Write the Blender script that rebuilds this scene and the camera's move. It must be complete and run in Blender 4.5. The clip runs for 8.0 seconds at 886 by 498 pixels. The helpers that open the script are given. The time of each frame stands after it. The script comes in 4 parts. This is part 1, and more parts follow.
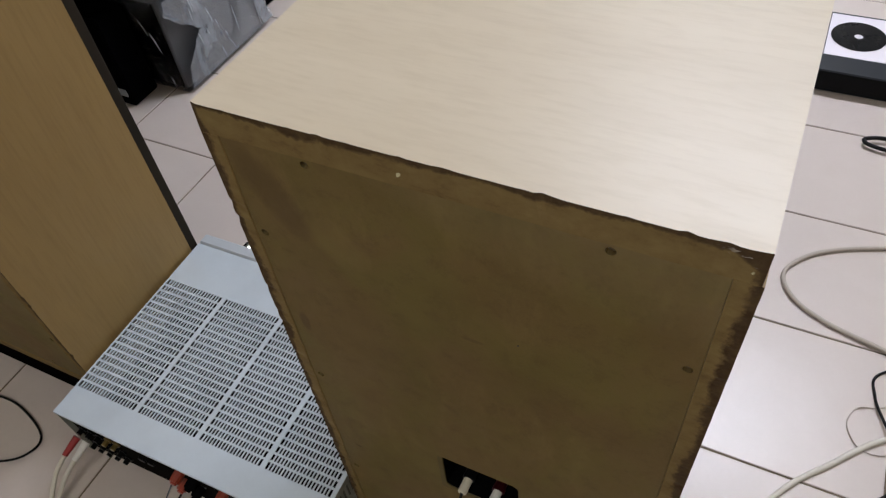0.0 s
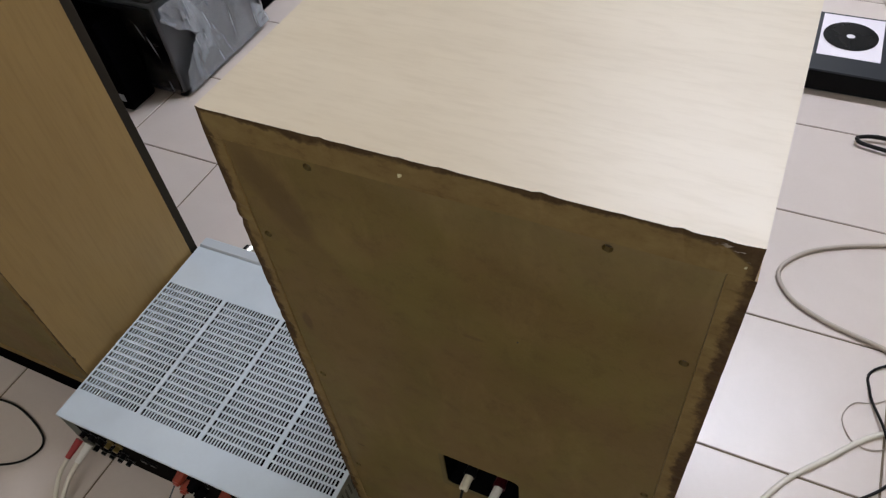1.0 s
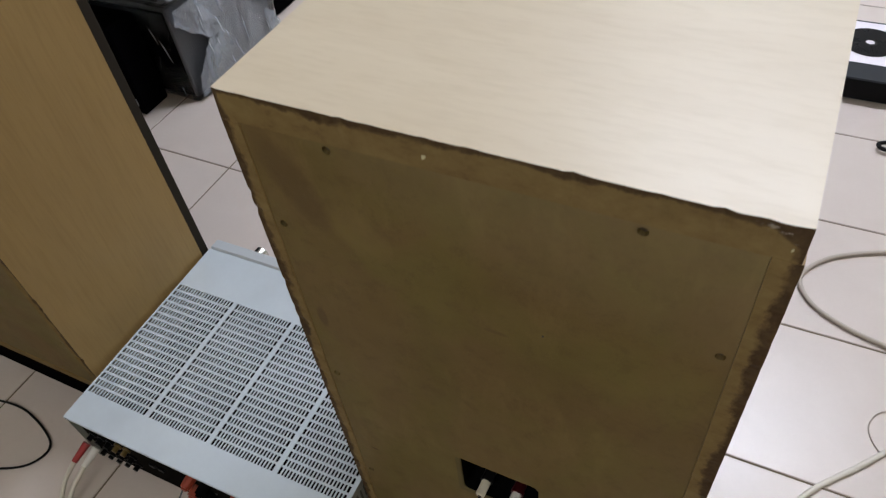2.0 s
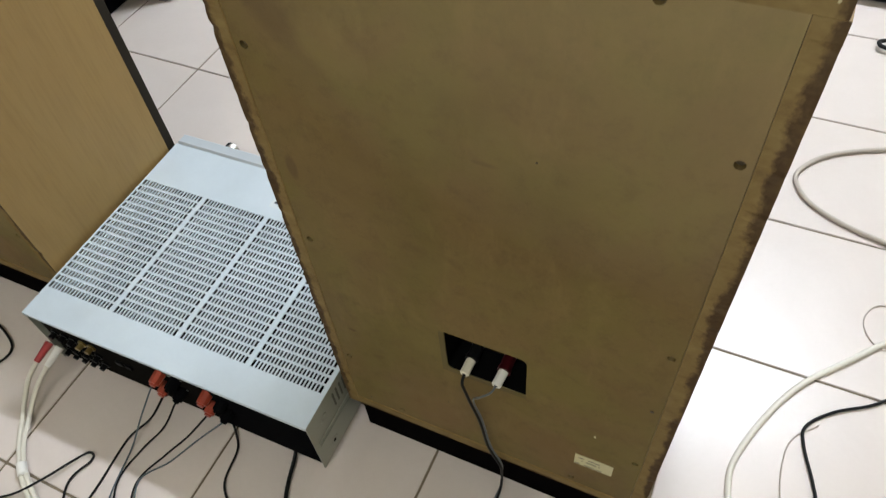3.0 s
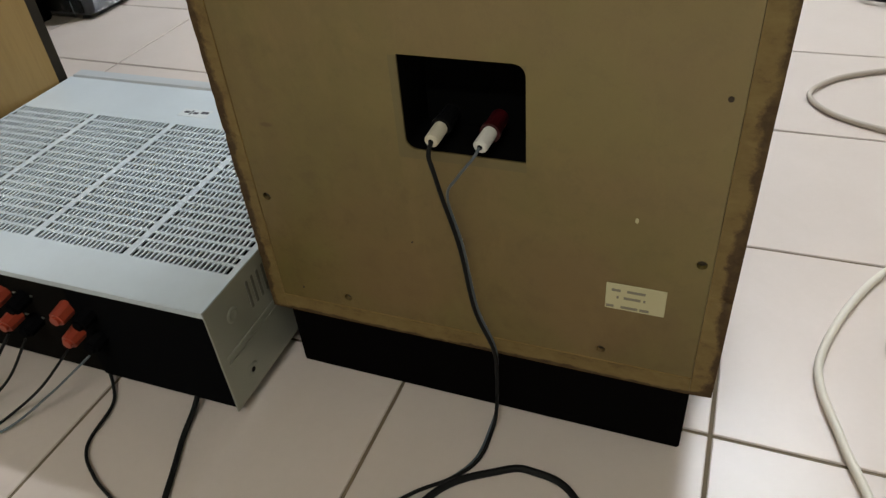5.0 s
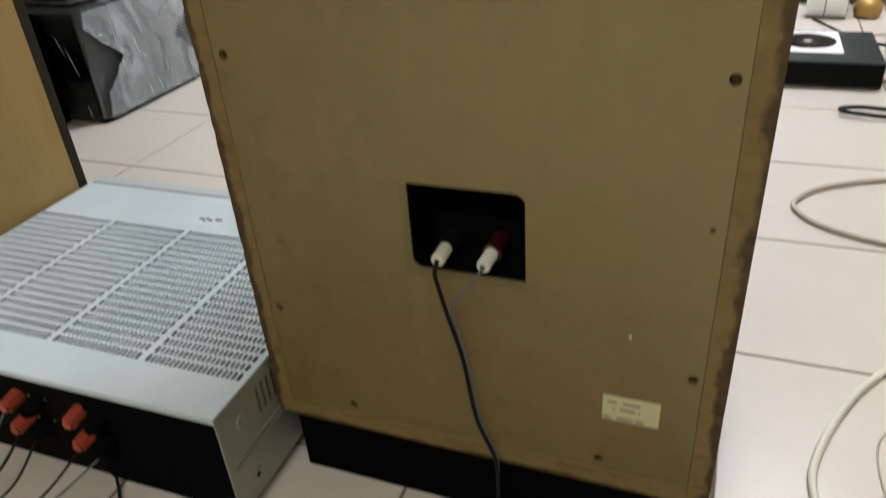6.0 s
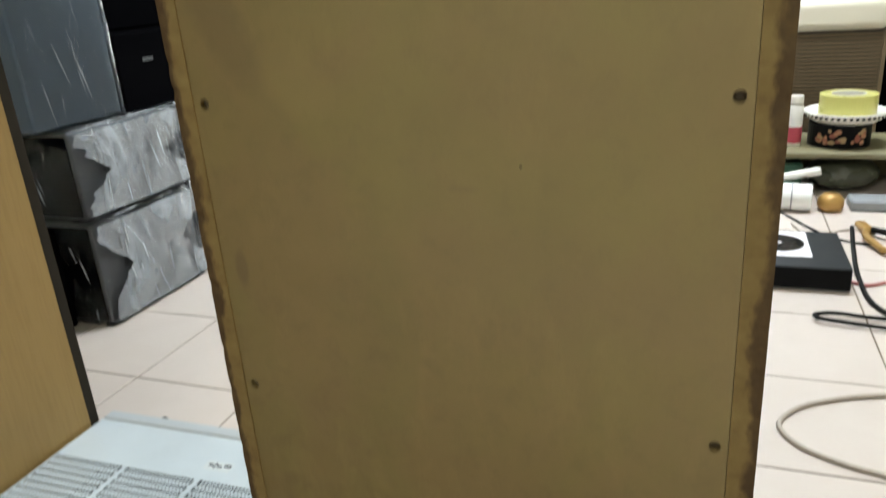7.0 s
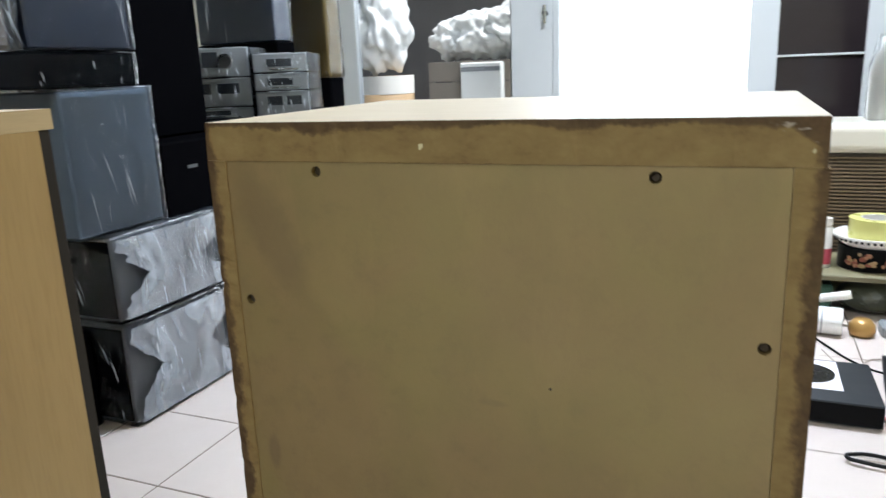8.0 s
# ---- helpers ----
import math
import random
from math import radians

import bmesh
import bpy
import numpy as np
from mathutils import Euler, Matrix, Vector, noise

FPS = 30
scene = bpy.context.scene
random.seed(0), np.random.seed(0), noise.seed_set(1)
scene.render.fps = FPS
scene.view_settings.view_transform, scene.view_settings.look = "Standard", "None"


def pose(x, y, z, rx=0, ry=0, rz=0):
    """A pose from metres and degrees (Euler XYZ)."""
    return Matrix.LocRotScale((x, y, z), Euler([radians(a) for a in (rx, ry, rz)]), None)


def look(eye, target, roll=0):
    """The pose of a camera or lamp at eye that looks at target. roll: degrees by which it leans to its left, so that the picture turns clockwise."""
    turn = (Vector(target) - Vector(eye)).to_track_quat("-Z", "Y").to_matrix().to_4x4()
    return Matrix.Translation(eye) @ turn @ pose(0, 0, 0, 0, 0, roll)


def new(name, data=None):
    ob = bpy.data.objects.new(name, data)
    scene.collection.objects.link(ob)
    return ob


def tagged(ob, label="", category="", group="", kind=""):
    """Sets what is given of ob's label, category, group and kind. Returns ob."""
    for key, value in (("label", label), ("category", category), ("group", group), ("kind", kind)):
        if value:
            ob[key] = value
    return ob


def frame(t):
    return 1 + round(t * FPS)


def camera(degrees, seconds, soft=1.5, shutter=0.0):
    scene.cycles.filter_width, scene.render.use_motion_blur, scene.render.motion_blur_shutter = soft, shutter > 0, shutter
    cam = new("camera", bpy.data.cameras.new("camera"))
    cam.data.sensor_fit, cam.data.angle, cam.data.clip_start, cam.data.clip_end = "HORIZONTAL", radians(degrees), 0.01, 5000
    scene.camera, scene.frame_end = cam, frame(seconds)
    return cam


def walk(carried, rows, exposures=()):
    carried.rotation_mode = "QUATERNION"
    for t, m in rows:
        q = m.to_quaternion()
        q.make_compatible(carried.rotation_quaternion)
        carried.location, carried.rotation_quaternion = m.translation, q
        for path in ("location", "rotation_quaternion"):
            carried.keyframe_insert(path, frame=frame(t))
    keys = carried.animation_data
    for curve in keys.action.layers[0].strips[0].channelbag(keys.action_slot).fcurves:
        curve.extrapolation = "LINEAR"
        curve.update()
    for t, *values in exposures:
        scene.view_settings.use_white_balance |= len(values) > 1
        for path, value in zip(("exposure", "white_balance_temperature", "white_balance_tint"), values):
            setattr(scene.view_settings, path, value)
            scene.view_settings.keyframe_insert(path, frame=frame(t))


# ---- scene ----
cam = camera(62.7, 8.0, 1.3, 0.5)
PATH = [
    (0, (0.357, -0.284, 1.064), (-0.317, 0.853, -0.436), -7.1),
    (0.5, (0.358, -0.291, 1.067), (-0.311, 0.843, -0.439), -7.0),
    (1, (0.359, -0.293, 1.071), (-0.309, 0.852, -0.426), -7.3),
    (1.2, (0.357, -0.292, 1.074), (-0.309, 0.852, -0.426), -7.0),
    (2.3, (0.346, -0.305, 1.01), (-0.359, 0.862, -0.453), -7.6),
    (2.5, (0.346, -0.311, 0.981), (-0.298, 0.823, -0.535), -6.5),
    (3, (0.35, -0.324, 0.944), (-0.264, 0.755, -0.624), -6.5),
    (3.5, (0.35, -0.339, 0.92), (-0.247, 0.705, -0.678), -6.7),
    (4, (0.356, -0.379, 0.805), (-0.259, 0.818, -0.674), -7.4),
    (4.2, (0.356, -0.392, 0.714), (-0.261, 0.86, -0.718), -6.8),
    (5.3, (0.352, -0.407, 0.514), (-0.289, 1.068, -0.675), -5.2),
    (5.5, (0.348, -0.412, 0.522), (-0.293, 1.075, -0.653), -5.0),
    (6, (0.357, -0.42, 0.559), (-0.308, 1.159, -0.473), -4.4),
    (6.5, (0.353, -0.418, 0.629), (-0.331, 1.241, -0.255), -4.0),
    (7, (0.348, -0.415, 0.708), (-0.322, 1.339, 0.017), -4.2),
    (7.5, (0.345, -0.415, 0.757), (-0.322, 1.39, 0.212), -4.2),
    (7.7, (0.347, -0.415, 0.778), (-0.335, 1.398, 0.283), -3.5),
    (8, (0.345, -0.409, 0.796), (-0.401, 1.383, 0.315), -2.3),
]

EXPOSURES = [
    (0.0, -0.52, 6300, 14), (1.2, -0.52, 6300, 14), (2.3, -0.28, 6250, 10), (2.5, -0.05, 6250, 7), (2.9, 0.20, 6250, 6), (3.1, 0.16, 6250, 6),
    (3.3, -0.04, 6300, 6), (3.5, -0.14, 6350, 7), (4.2, -0.22, 6450, 7), (5.5, -0.14, 6600, 6), (6.5, 0.12, 6600, 3), (7.0, 0.25, 6500, 2), (7.5, 0.34, 5900, 4), (8.0, 0.38, 5900, 7),
]
walk(cam, [(t, look(eye, target, roll)) for t, eye, target, roll in PATH], EXPOSURES)

# ---- world and lights ----
world = bpy.data.worlds.new("world")
scene.world = world
world.use_nodes = True
wn = world.node_tree.nodes
sky = wn.new("ShaderNodeTexSky")
sky.sky_type = "NISHITA"
sky.sun_disc = False
sky.sun_elevation, sky.sun_rotation = radians(63), radians(95)
wn["Background"].inputs["Strength"].default_value = 0.12
world.node_tree.links.new(sky.outputs[0], wn["Background"].inputs["Color"])

sun = new("sun", bpy.data.lights.new("sun", "SUN"))
sun.data.energy, sun.data.angle, sun.data.color = 5.0, radians(2), (1.0, 0.95, 0.88)
sun.matrix_world = look((6, 4.6, 12), (0, 5.2, 0))


def area(name, place, target, size_x, size_y, watts, colour):
    ob = new(name, bpy.data.lights.new(name, "AREA"))
    ob.data.shape, ob.data.size, ob.data.size_y = "RECTANGLE", size_x, size_y
    ob.data.energy, ob.data.color = watts, colour
    ob.matrix_world = look(place, target)
    return ob


LAMP = (0.96, 1.0, 1.10)
area("tube_light_front", (0.42, 1.95, 2.70), (0.42, 1.95, 0), 1.2, 0.16, 88, LAMP)
# unseen rear lamp, added as fill for the back board and near floor
area("fill_light_rear", (0.25, -2.00, 2.70), (0.25, -2.00, 0), 1.2, 0.16, 39, (1.0, 0.99, 0.95))
area("door_daylight", (-0.2, 3.72, 1.15), (-0.2, 0, 1.0), 0.95, 2.0, 9, (0.93, 0.97, 1.0))


# ---- materials ----
def nodes_of(name):
    m = bpy.data.materials.new(name)
    m.use_nodes = True
    nt = m.node_tree
    return m, nt, nt.nodes["Principled BSDF"]


def ramp(nt, stops):
    r = nt.nodes.new("ShaderNodeValToRGB")
    el = r.color_ramp.elements
    while len(el) < len(stops):
        el.new(0.5)
    for e, (pos, col) in zip(el, stops):
        e.position = pos
        e.color = (*col, 1) if len(col) == 3 else col
    return r


def coords(nt, scale=(1, 1, 1), kind="Object"):
    tc = nt.nodes.new("ShaderNodeTexCoord")
    mp = nt.nodes.new("ShaderNodeMapping")
    mp.inputs["Scale"].default_value = scale
    nt.links.new(tc.outputs[kind], mp.inputs["Vector"])
    return mp.outputs["Vector"]


def noise_of(nt, vec, scale, detail=4.0, rough=0.55, distort=0.0):
    n = nt.nodes.new("ShaderNodeTexNoise")
    n.inputs["Scale"].default_value, n.inputs["Detail"].default_value = scale, detail
    n.inputs["Roughness"].default_value, n.inputs["Distortion"].default_value = rough, distort
    nt.links.new(vec, n.inputs["Vector"])
    return n.outputs["Fac"]


def mixed(nt, fac, a, b, blend="MIX"):
    m = nt.nodes.new("ShaderNodeMix")
    m.data_type, m.blend_type = "RGBA", blend
    for socket, value in ((m.inputs["Factor"], fac), (m.inputs["A"], a), (m.inputs["B"], b)):
        if isinstance(value, (int, float)):
            socket.default_value = value
        elif isinstance(value, tuple):
            socket.default_value = (*value, 1)
        else:
            nt.links.new(value, socket)
    return m.outputs["Result"]


def bumped(nt, bsdf, height, strength, distance=0.001):
    b = nt.nodes.new("ShaderNodeBump")
    b.inputs["Strength"].default_value, b.inputs["Distance"].default_value = strength, distance
    nt.links.new(height, b.inputs["Height"])
    nt.links.new(b.outputs[0], bsdf.inputs["Normal"])


def math_of(nt, op, a, b=0.0):
    m = nt.nodes.new("ShaderNodeMath")
    m.operation = op
    for n, v in enumerate((a, b)):
        if isinstance(v, (int, float)):
            m.inputs[n].default_value = v
        else:
            nt.links.new(v, m.inputs[n])
    return m.outputs[0]


def plain(name, colour, rough=0.5, metal=0.0, vary=0.12, scale=30.0, bump=0.05, gloss=0.5):
    """Paint, plastic or metal with two scales of variation."""
    m, nt, b = nodes_of(name)
    v = coords(nt)
    big, fine = noise_of(nt, v, scale * 0.25), noise_of(nt, v, scale * 6)
    lo, hi = tuple(c * (1 - vary) for c in colour), tuple(min(1, c * (1 + vary)) for c in colour)
    c1 = mixed(nt, big, lo, hi)
    nt.links.new(mixed(nt, math_of(nt, "MULTIPLY", fine, 0.25), c1, lo), b.inputs["Base Color"])
    r = math_of(nt, "ADD", math_of(nt, "MULTIPLY", big, 0.25), rough - 0.125)
    nt.links.new(r, b.inputs["Roughness"])
    b.inputs["Metallic"].default_value = metal
    b.inputs["Specular IOR Level"].default_value = gloss
    if bump:
        bumped(nt, b, fine, bump)
    return m


def veneer(name, along, light, dark, rough=0.38, streak=0.30, run=8.0, gloss=0.5):
    """Wood foil with fine streaks along one axis."""
    m, nt, b = nodes_of(name)
    scale = [90.0, 90.0, 90.0]
    scale["xyz".index(along)] = run
    v = coords(nt, tuple(scale))
    scale2 = [14.0, 14.0, 14.0]
    scale2["xyz".index(along)] = 2.6
    v2 = coords(nt, tuple(scale2))
    fine, broad = noise_of(nt, v, 2.2, 6, 0.6), noise_of(nt, v2, 1.6, 3, 0.5, 0.6)
    grey = tuple(0.5 * (x + y) for x, y in zip(light, dark))
    base = mixed(nt, broad, light, grey)
    r = ramp(nt, [(0.45, (0, 0, 0)), (0.72, (1, 1, 1))])
    nt.links.new(fine, r.inputs[0])
    base = mixed(nt, math_of(nt, "MULTIPLY", r.outputs[0], streak), base, dark)
    nt.links.new(base, b.inputs["Base Color"])
    nt.links.new(math_of(nt, "ADD", math_of(nt, "MULTIPLY", fine, 0.2), rough - 0.1), b.inputs["Roughness"])
    b.inputs["Specular IOR Level"].default_value = gloss
    bumped(nt, b, fine, 0.08)
    return m


def gloss_by_angle(nt, bsdf, most):
    """Sheen set by view angle: full face on, cut at a slant in place of a dark floor's reflection."""
    weight = nt.nodes.new("ShaderNodeLayerWeight")
    weight.inputs["Blend"].default_value = 0.5
    sheen = ramp(nt, [(0.10, (most,) * 3), (0.42, (0.03,) * 3)])
    nt.links.new(weight.outputs["Facing"], sheen.inputs[0])
    nt.links.new(sheen.outputs[0], bsdf.inputs["Specular IOR Level"])


# centre, half size, lean, colour and strength of the smears on the back board
SMEARS = [
    ((0.046, 0.690), (0.022, 0.052), 0.42, (0.085, 0.056, 0.026), 0.5),
    ((0.095, 0.655), (0.030, 0.030), 0.20, (0.200, 0.146, 0.055), 0.4),
    ((0.040, 0.270), (0.007, 0.0022), 0.0, (0.085, 0.050, 0.022), 0.75),
    ((0.030, 0.520), (0.006, 0.016), 0.0, (0.085, 0.055, 0.028), 0.60),
    ((0.205, 0.585), (0.012, 0.003), 0.3, (0.095, 0.062, 0.030), 0.50),
    ((0.130, 0.140), (0.060, 0.045), 0.0, (0.165, 0.102, 0.045), 0.5),
    ((0.285, 0.150), (0.050, 0.060), 0.1, (0.160, 0.098, 0.044), 0.40),
]


def raw_board(name, light, dark, stain, amount):
    """Unpainted fibre board: mottled, with water stains and dark scuffs."""
    m, nt, b = nodes_of(name)
    v = coords(nt)
    fibre, cloud, big = noise_of(nt, v, 420, 3), noise_of(nt, v, 11, 7, 0.7, 0.5), noise_of(nt, v, 5.0, 5, 0.6, 0.4)
    c = mixed(nt, cloud, light, dark)
    c = mixed(nt, math_of(nt, "MULTIPLY", fibre, 0.30), c, dark)
    tone = ramp(nt, [(0.42, (1.0, 0.96, 0.98)), (0.60, (0.97, 1.03, 0.90))])
    nt.links.new(noise_of(nt, v, 9, 3, 0.55, 0.3), tone.inputs[0])
    c = mixed(nt, 1.0, c, tone.outputs[0], "MULTIPLY")
    r = ramp(nt, [(0.52, (0, 0, 0)), (0.72, (1, 1, 1))])
    nt.links.new(big, r.inputs[0])
    c = mixed(nt, math_of(nt, "MULTIPLY", r.outputs[0], amount), c, stain)
    dirt = ramp(nt, [(0.50, (0, 0, 0)), (0.70, (0.42,) * 3)])
    nt.links.new(noise_of(nt, v, 38, 8, 0.78, 0.3), dirt.inputs[0])
    c = mixed(nt, dirt.outputs[0], c, stain)
    rub = ramp(nt, [(0.54, (0, 0, 0)), (0.74, (0.40,) * 3)])
    nt.links.new(noise_of(nt, coords(nt, (1.0, 1.0, 0.35)), 22, 6, 0.7, 0.2), rub.inputs[0])
    c = mixed(nt, rub.outputs[0], c, tuple(k * 1.18 for k in light))
    sep = nt.nodes.new("ShaderNodeSeparateXYZ")
    nt.links.new(v, sep.inputs[0])
    warp = math_of(nt, "MULTIPLY", math_of(nt, "SUBTRACT", noise_of(nt, v, 26, 4, 0.6), 0.5), 0.9)
    for (cx, cz), (rx, rz), lean, tint, fac in SMEARS:
        x, z = math_of(nt, "SUBTRACT", sep.outputs["X"], cx), math_of(nt, "SUBTRACT", sep.outputs["Z"], cz)
        x = math_of(nt, "ADD", x, math_of(nt, "MULTIPLY", z, lean))
        x, z = math_of(nt, "DIVIDE", x, rx), math_of(nt, "DIVIDE", z, rz)
        d = math_of(nt, "ADD", math_of(nt, "MULTIPLY", x, x), math_of(nt, "MULTIPLY", z, z))
        edge = ramp(nt, [(0.25, (fac,) * 3), (1.0, (0, 0, 0))])
        nt.links.new(math_of(nt, "ADD", d, warp), edge.inputs[0])
        c = mixed(nt, edge.outputs[0], c, tint)
    # dull grey-green band left of and below the terminal cup
    gx = math_of(nt, "ABSOLUTE", math_of(nt, "SUBTRACT", sep.outputs["X"], 0.1955))
    gz = math_of(nt, "ABSOLUTE", math_of(nt, "SUBTRACT", sep.outputs["Z"], 0.2960))
    cup_band = math_of(nt, "MULTIPLY", math_of(nt, "LESS_THAN", gx, 0.0468), math_of(nt, "LESS_THAN", gz, 0.0385))
    c = mixed(nt, math_of(nt, "MULTIPLY", cup_band, 0.40), c, (0.062, 0.057, 0.036))
    nt.links.new(c, b.inputs["Base Color"])
    nt.links.new(math_of(nt, "ADD", math_of(nt, "MULTIPLY", cloud, 0.14), 0.40), b.inputs["Roughness"])
    b.inputs["IOR"].default_value = 1.9
    gloss_by_angle(nt, b, 0.85)
    b.inputs["Specular Tint"].default_value = (1.0, 0.88, 0.58, 1)
    bumped(nt, b, fibre, 0.12)
    return m


def worn_edge(name, width, height):
    """Raw board rim, darkened in ragged patches from the outer edge inwards."""
    m, nt, b = nodes_of(name)
    v = coords(nt)
    tc = nt.nodes.new("ShaderNodeTexCoord")
    sep = nt.nodes.new("ShaderNodeSeparateXYZ")
    nt.links.new(tc.outputs["Object"], sep.inputs[0])
    x, z = sep.outputs["X"], sep.outputs["Z"]
    inset = math_of(nt, "MINIMUM", math_of(nt, "MINIMUM", math_of(nt, "MULTIPLY", math_of(nt, "ADD", x, 0.001), 0.75), math_of(nt, "MULTIPLY", math_of(nt, "SUBTRACT", width, x), 0.68)), math_of(nt, "MULTIPLY", math_of(nt, "SUBTRACT", height, z), 1.05))
    inset = math_of(nt, "MINIMUM", inset, math_of(nt, "MULTIPLY", math_of(nt, "SUBTRACT", z, 0.0762), 1.5))
    ragged = math_of(nt, "ADD", math_of(nt, "MULTIPLY", noise_of(nt, v, 17, 6, 0.70), 0.026), -0.0070)
    to_corner = math_of(nt, "ADD", math_of(nt, "SUBTRACT", width, x), math_of(nt, "MULTIPLY", math_of(nt, "SUBTRACT", height, z), 1.35))
    inset = math_of(nt, "MINIMUM", inset, math_of(nt, "MULTIPLY", math_of(nt, "SUBTRACT", to_corner, 0.020), 0.7))
    edge = ramp(nt, [(0.0, (0, 0, 0)), (1.0, (1, 1, 1))])
    nt.links.new(math_of(nt, "MULTIPLY", math_of(nt, "SUBTRACT", ragged, inset), 380.0), edge.inputs[0])
    worn = math_of(nt, "MULTIPLY", edge.outputs[0], math_of(nt, "ADD", noise_of(nt, v, 60, 4, 0.6), 0.50))
    fibre, cloud = noise_of(nt, v, 350, 3), noise_of(nt, v, 40, 5, 0.65, 1.0)
    tone = ramp(nt, [(0.34, (0.214, 0.155, 0.064)), (0.54, (0.178, 0.123, 0.049)), (0.72, (0.110, 0.070, 0.030))])
    nt.links.new(noise_of(nt, coords(nt, (1.0, 1.0, 1.9)), 30, 7, 0.74, 0.15), tone.inputs[0])
    c = tone.outputs[0]
    c = mixed(nt, math_of(nt, "MULTIPLY", worn, 0.95), c, mixed(nt, fibre, (0.036, 0.021, 0.011), (0.085, 0.051, 0.026)))
    scuff = ramp(nt, [(0.625, (0, 0, 0)), (0.66, (1, 1, 1))])
    nt.links.new(noise_of(nt, coords(nt, (1.0, 1.0, 2.6)), 75, 3, 0.6, 0.4), scuff.inputs[0])
    near = ramp(nt, [(0.014, (1, 1, 1)), (0.034, (0, 0, 0))])
    nt.links.new(to_corner, near.inputs[0])
    c = mixed(nt, math_of(nt, "MULTIPLY", scuff.outputs[0], near.outputs[0]), c, (0.56, 0.54, 0.50))
    nt.links.new(c, b.inputs["Base Color"])
    b.inputs["Roughness"].default_value = 0.6
    b.inputs["IOR"].default_value = 1.8
    gloss_by_angle(nt, b, 0.22)
    b.inputs["Specular Tint"].default_value = (1.0, 0.88, 0.58, 1)
    bumped(nt, b, cloud, 0.25, 0.002)
    return m


def tile_stuff():
    m, nt, b = nodes_of("glazed_floor_tile")
    v = coords(nt, kind="Object")
    info = nt.nodes.new("ShaderNodeObjectInfo")
    shift = nt.nodes.new("ShaderNodeVectorMath")
    shift.operation = "ADD"
    scaled = nt.nodes.new("ShaderNodeVectorMath")
    scaled.operation = "SCALE"
    scaled.inputs["Scale"].default_value = 40.0
    comb = nt.nodes.new("ShaderNodeCombineXYZ")
    for k in range(3):
        nt.links.new(info.outputs["Random"], comb.inputs[k])
    nt.links.new(comb.outputs[0], scaled.inputs[0])
    nt.links.new(v, shift.inputs[0])
    nt.links.new(scaled.outputs[0], shift.inputs[1])
    cloud, fine = noise_of(nt, shift.outputs[0], 9, 5, 0.6, 0.7), noise_of(nt, shift.outputs[0], 160, 3)
    c = mixed(nt, cloud, (0.685, 0.605, 0.560), (0.580, 0.500, 0.448))
    c = mixed(nt, math_of(nt, "MULTIPLY", fine, 0.3), c, (0.53, 0.465, 0.41))
    c = mixed(nt, math_of(nt, "MULTIPLY", info.outputs["Random"], 0.35), c, (0.57, 0.505, 0.455))
    nt.links.new(c, b.inputs["Base Color"])
    nt.links.new(math_of(nt, "ADD", math_of(nt, "MULTIPLY", cloud, 0.04), 0.29), b.inputs["Roughness"])
    bumped(nt, b, noise_of(nt, shift.outputs[0], 35, 2), 0.03)
    return m


def film_stuff(name, tint, haze, ior=1.5, relief=0.034):
    """Crumpled clear packing film: sees through, shines, and is milky along its folds."""
    m, nt, b = nodes_of(name)
    nt.nodes.remove(b)
    v = coords(nt, (12, 12, 5))
    crease, fine = noise_of(nt, v, 1.1, 5, 0.55, 0.9), noise_of(nt, coords(nt), 55, 3, 0.5, 1.0)
    r = ramp(nt, [(0.36, (haze * 0.45,) * 3), (0.68, (min(1, haze * 1.6),) * 3)])
    nt.links.new(crease, r.inputs[0])
    bump = nt.nodes.new("ShaderNodeBump")
    bump.inputs["Strength"].default_value, bump.inputs["Distance"].default_value = 0.95, relief
    nt.links.new(mixed(nt, 0.16, crease, fine), bump.inputs["Height"])
    clear, milk, shine = (nt.nodes.new("ShaderNodeBsdf" + k) for k in ("Transparent", "Diffuse", "Glossy"))
    milk.inputs["Color"].default_value = (*tint, 1)
    shine.inputs["Roughness"].default_value = 0.08
    fres = nt.nodes.new("ShaderNodeFresnel")
    fres.inputs["IOR"].default_value = ior
    for n in (milk, shine, fres):
        nt.links.new(bump.outputs[0], n.inputs["Normal"])
    body, skin = nt.nodes.new("ShaderNodeMixShader"), nt.nodes.new("ShaderNodeMixShader")
    nt.links.new(r.outputs[0], body.inputs[0])
    nt.links.new(clear.outputs[0], body.inputs[1])
    nt.links.new(milk.outputs[0], body.inputs[2])
    nt.links.new(fres.outputs[0], skin.inputs[0])
    nt.links.new(body.outputs[0], skin.inputs[1])
    nt.links.new(shine.outputs[0], skin.inputs[2])
    nt.links.new(skin.outputs[0], nt.nodes["Material Output"].inputs["Surface"])
    return m


def glass_stuff():
    m, nt, b = nodes_of("window_glass")
    b.inputs["Roughness"].default_value = 0.02
    b.inputs["Transmission Weight"].default_value = 1.0
    b.inputs["IOR"].default_value = 1.05
    return m


def glow(name, colour, strength):
    m, nt, b = nodes_of(name)
    b.inputs["Base Color"].default_value = (*colour, 1)
    b.inputs["Emission Color"].default_value = (*colour, 1)
    b.inputs["Emission Strength"].default_value = strength
    return m


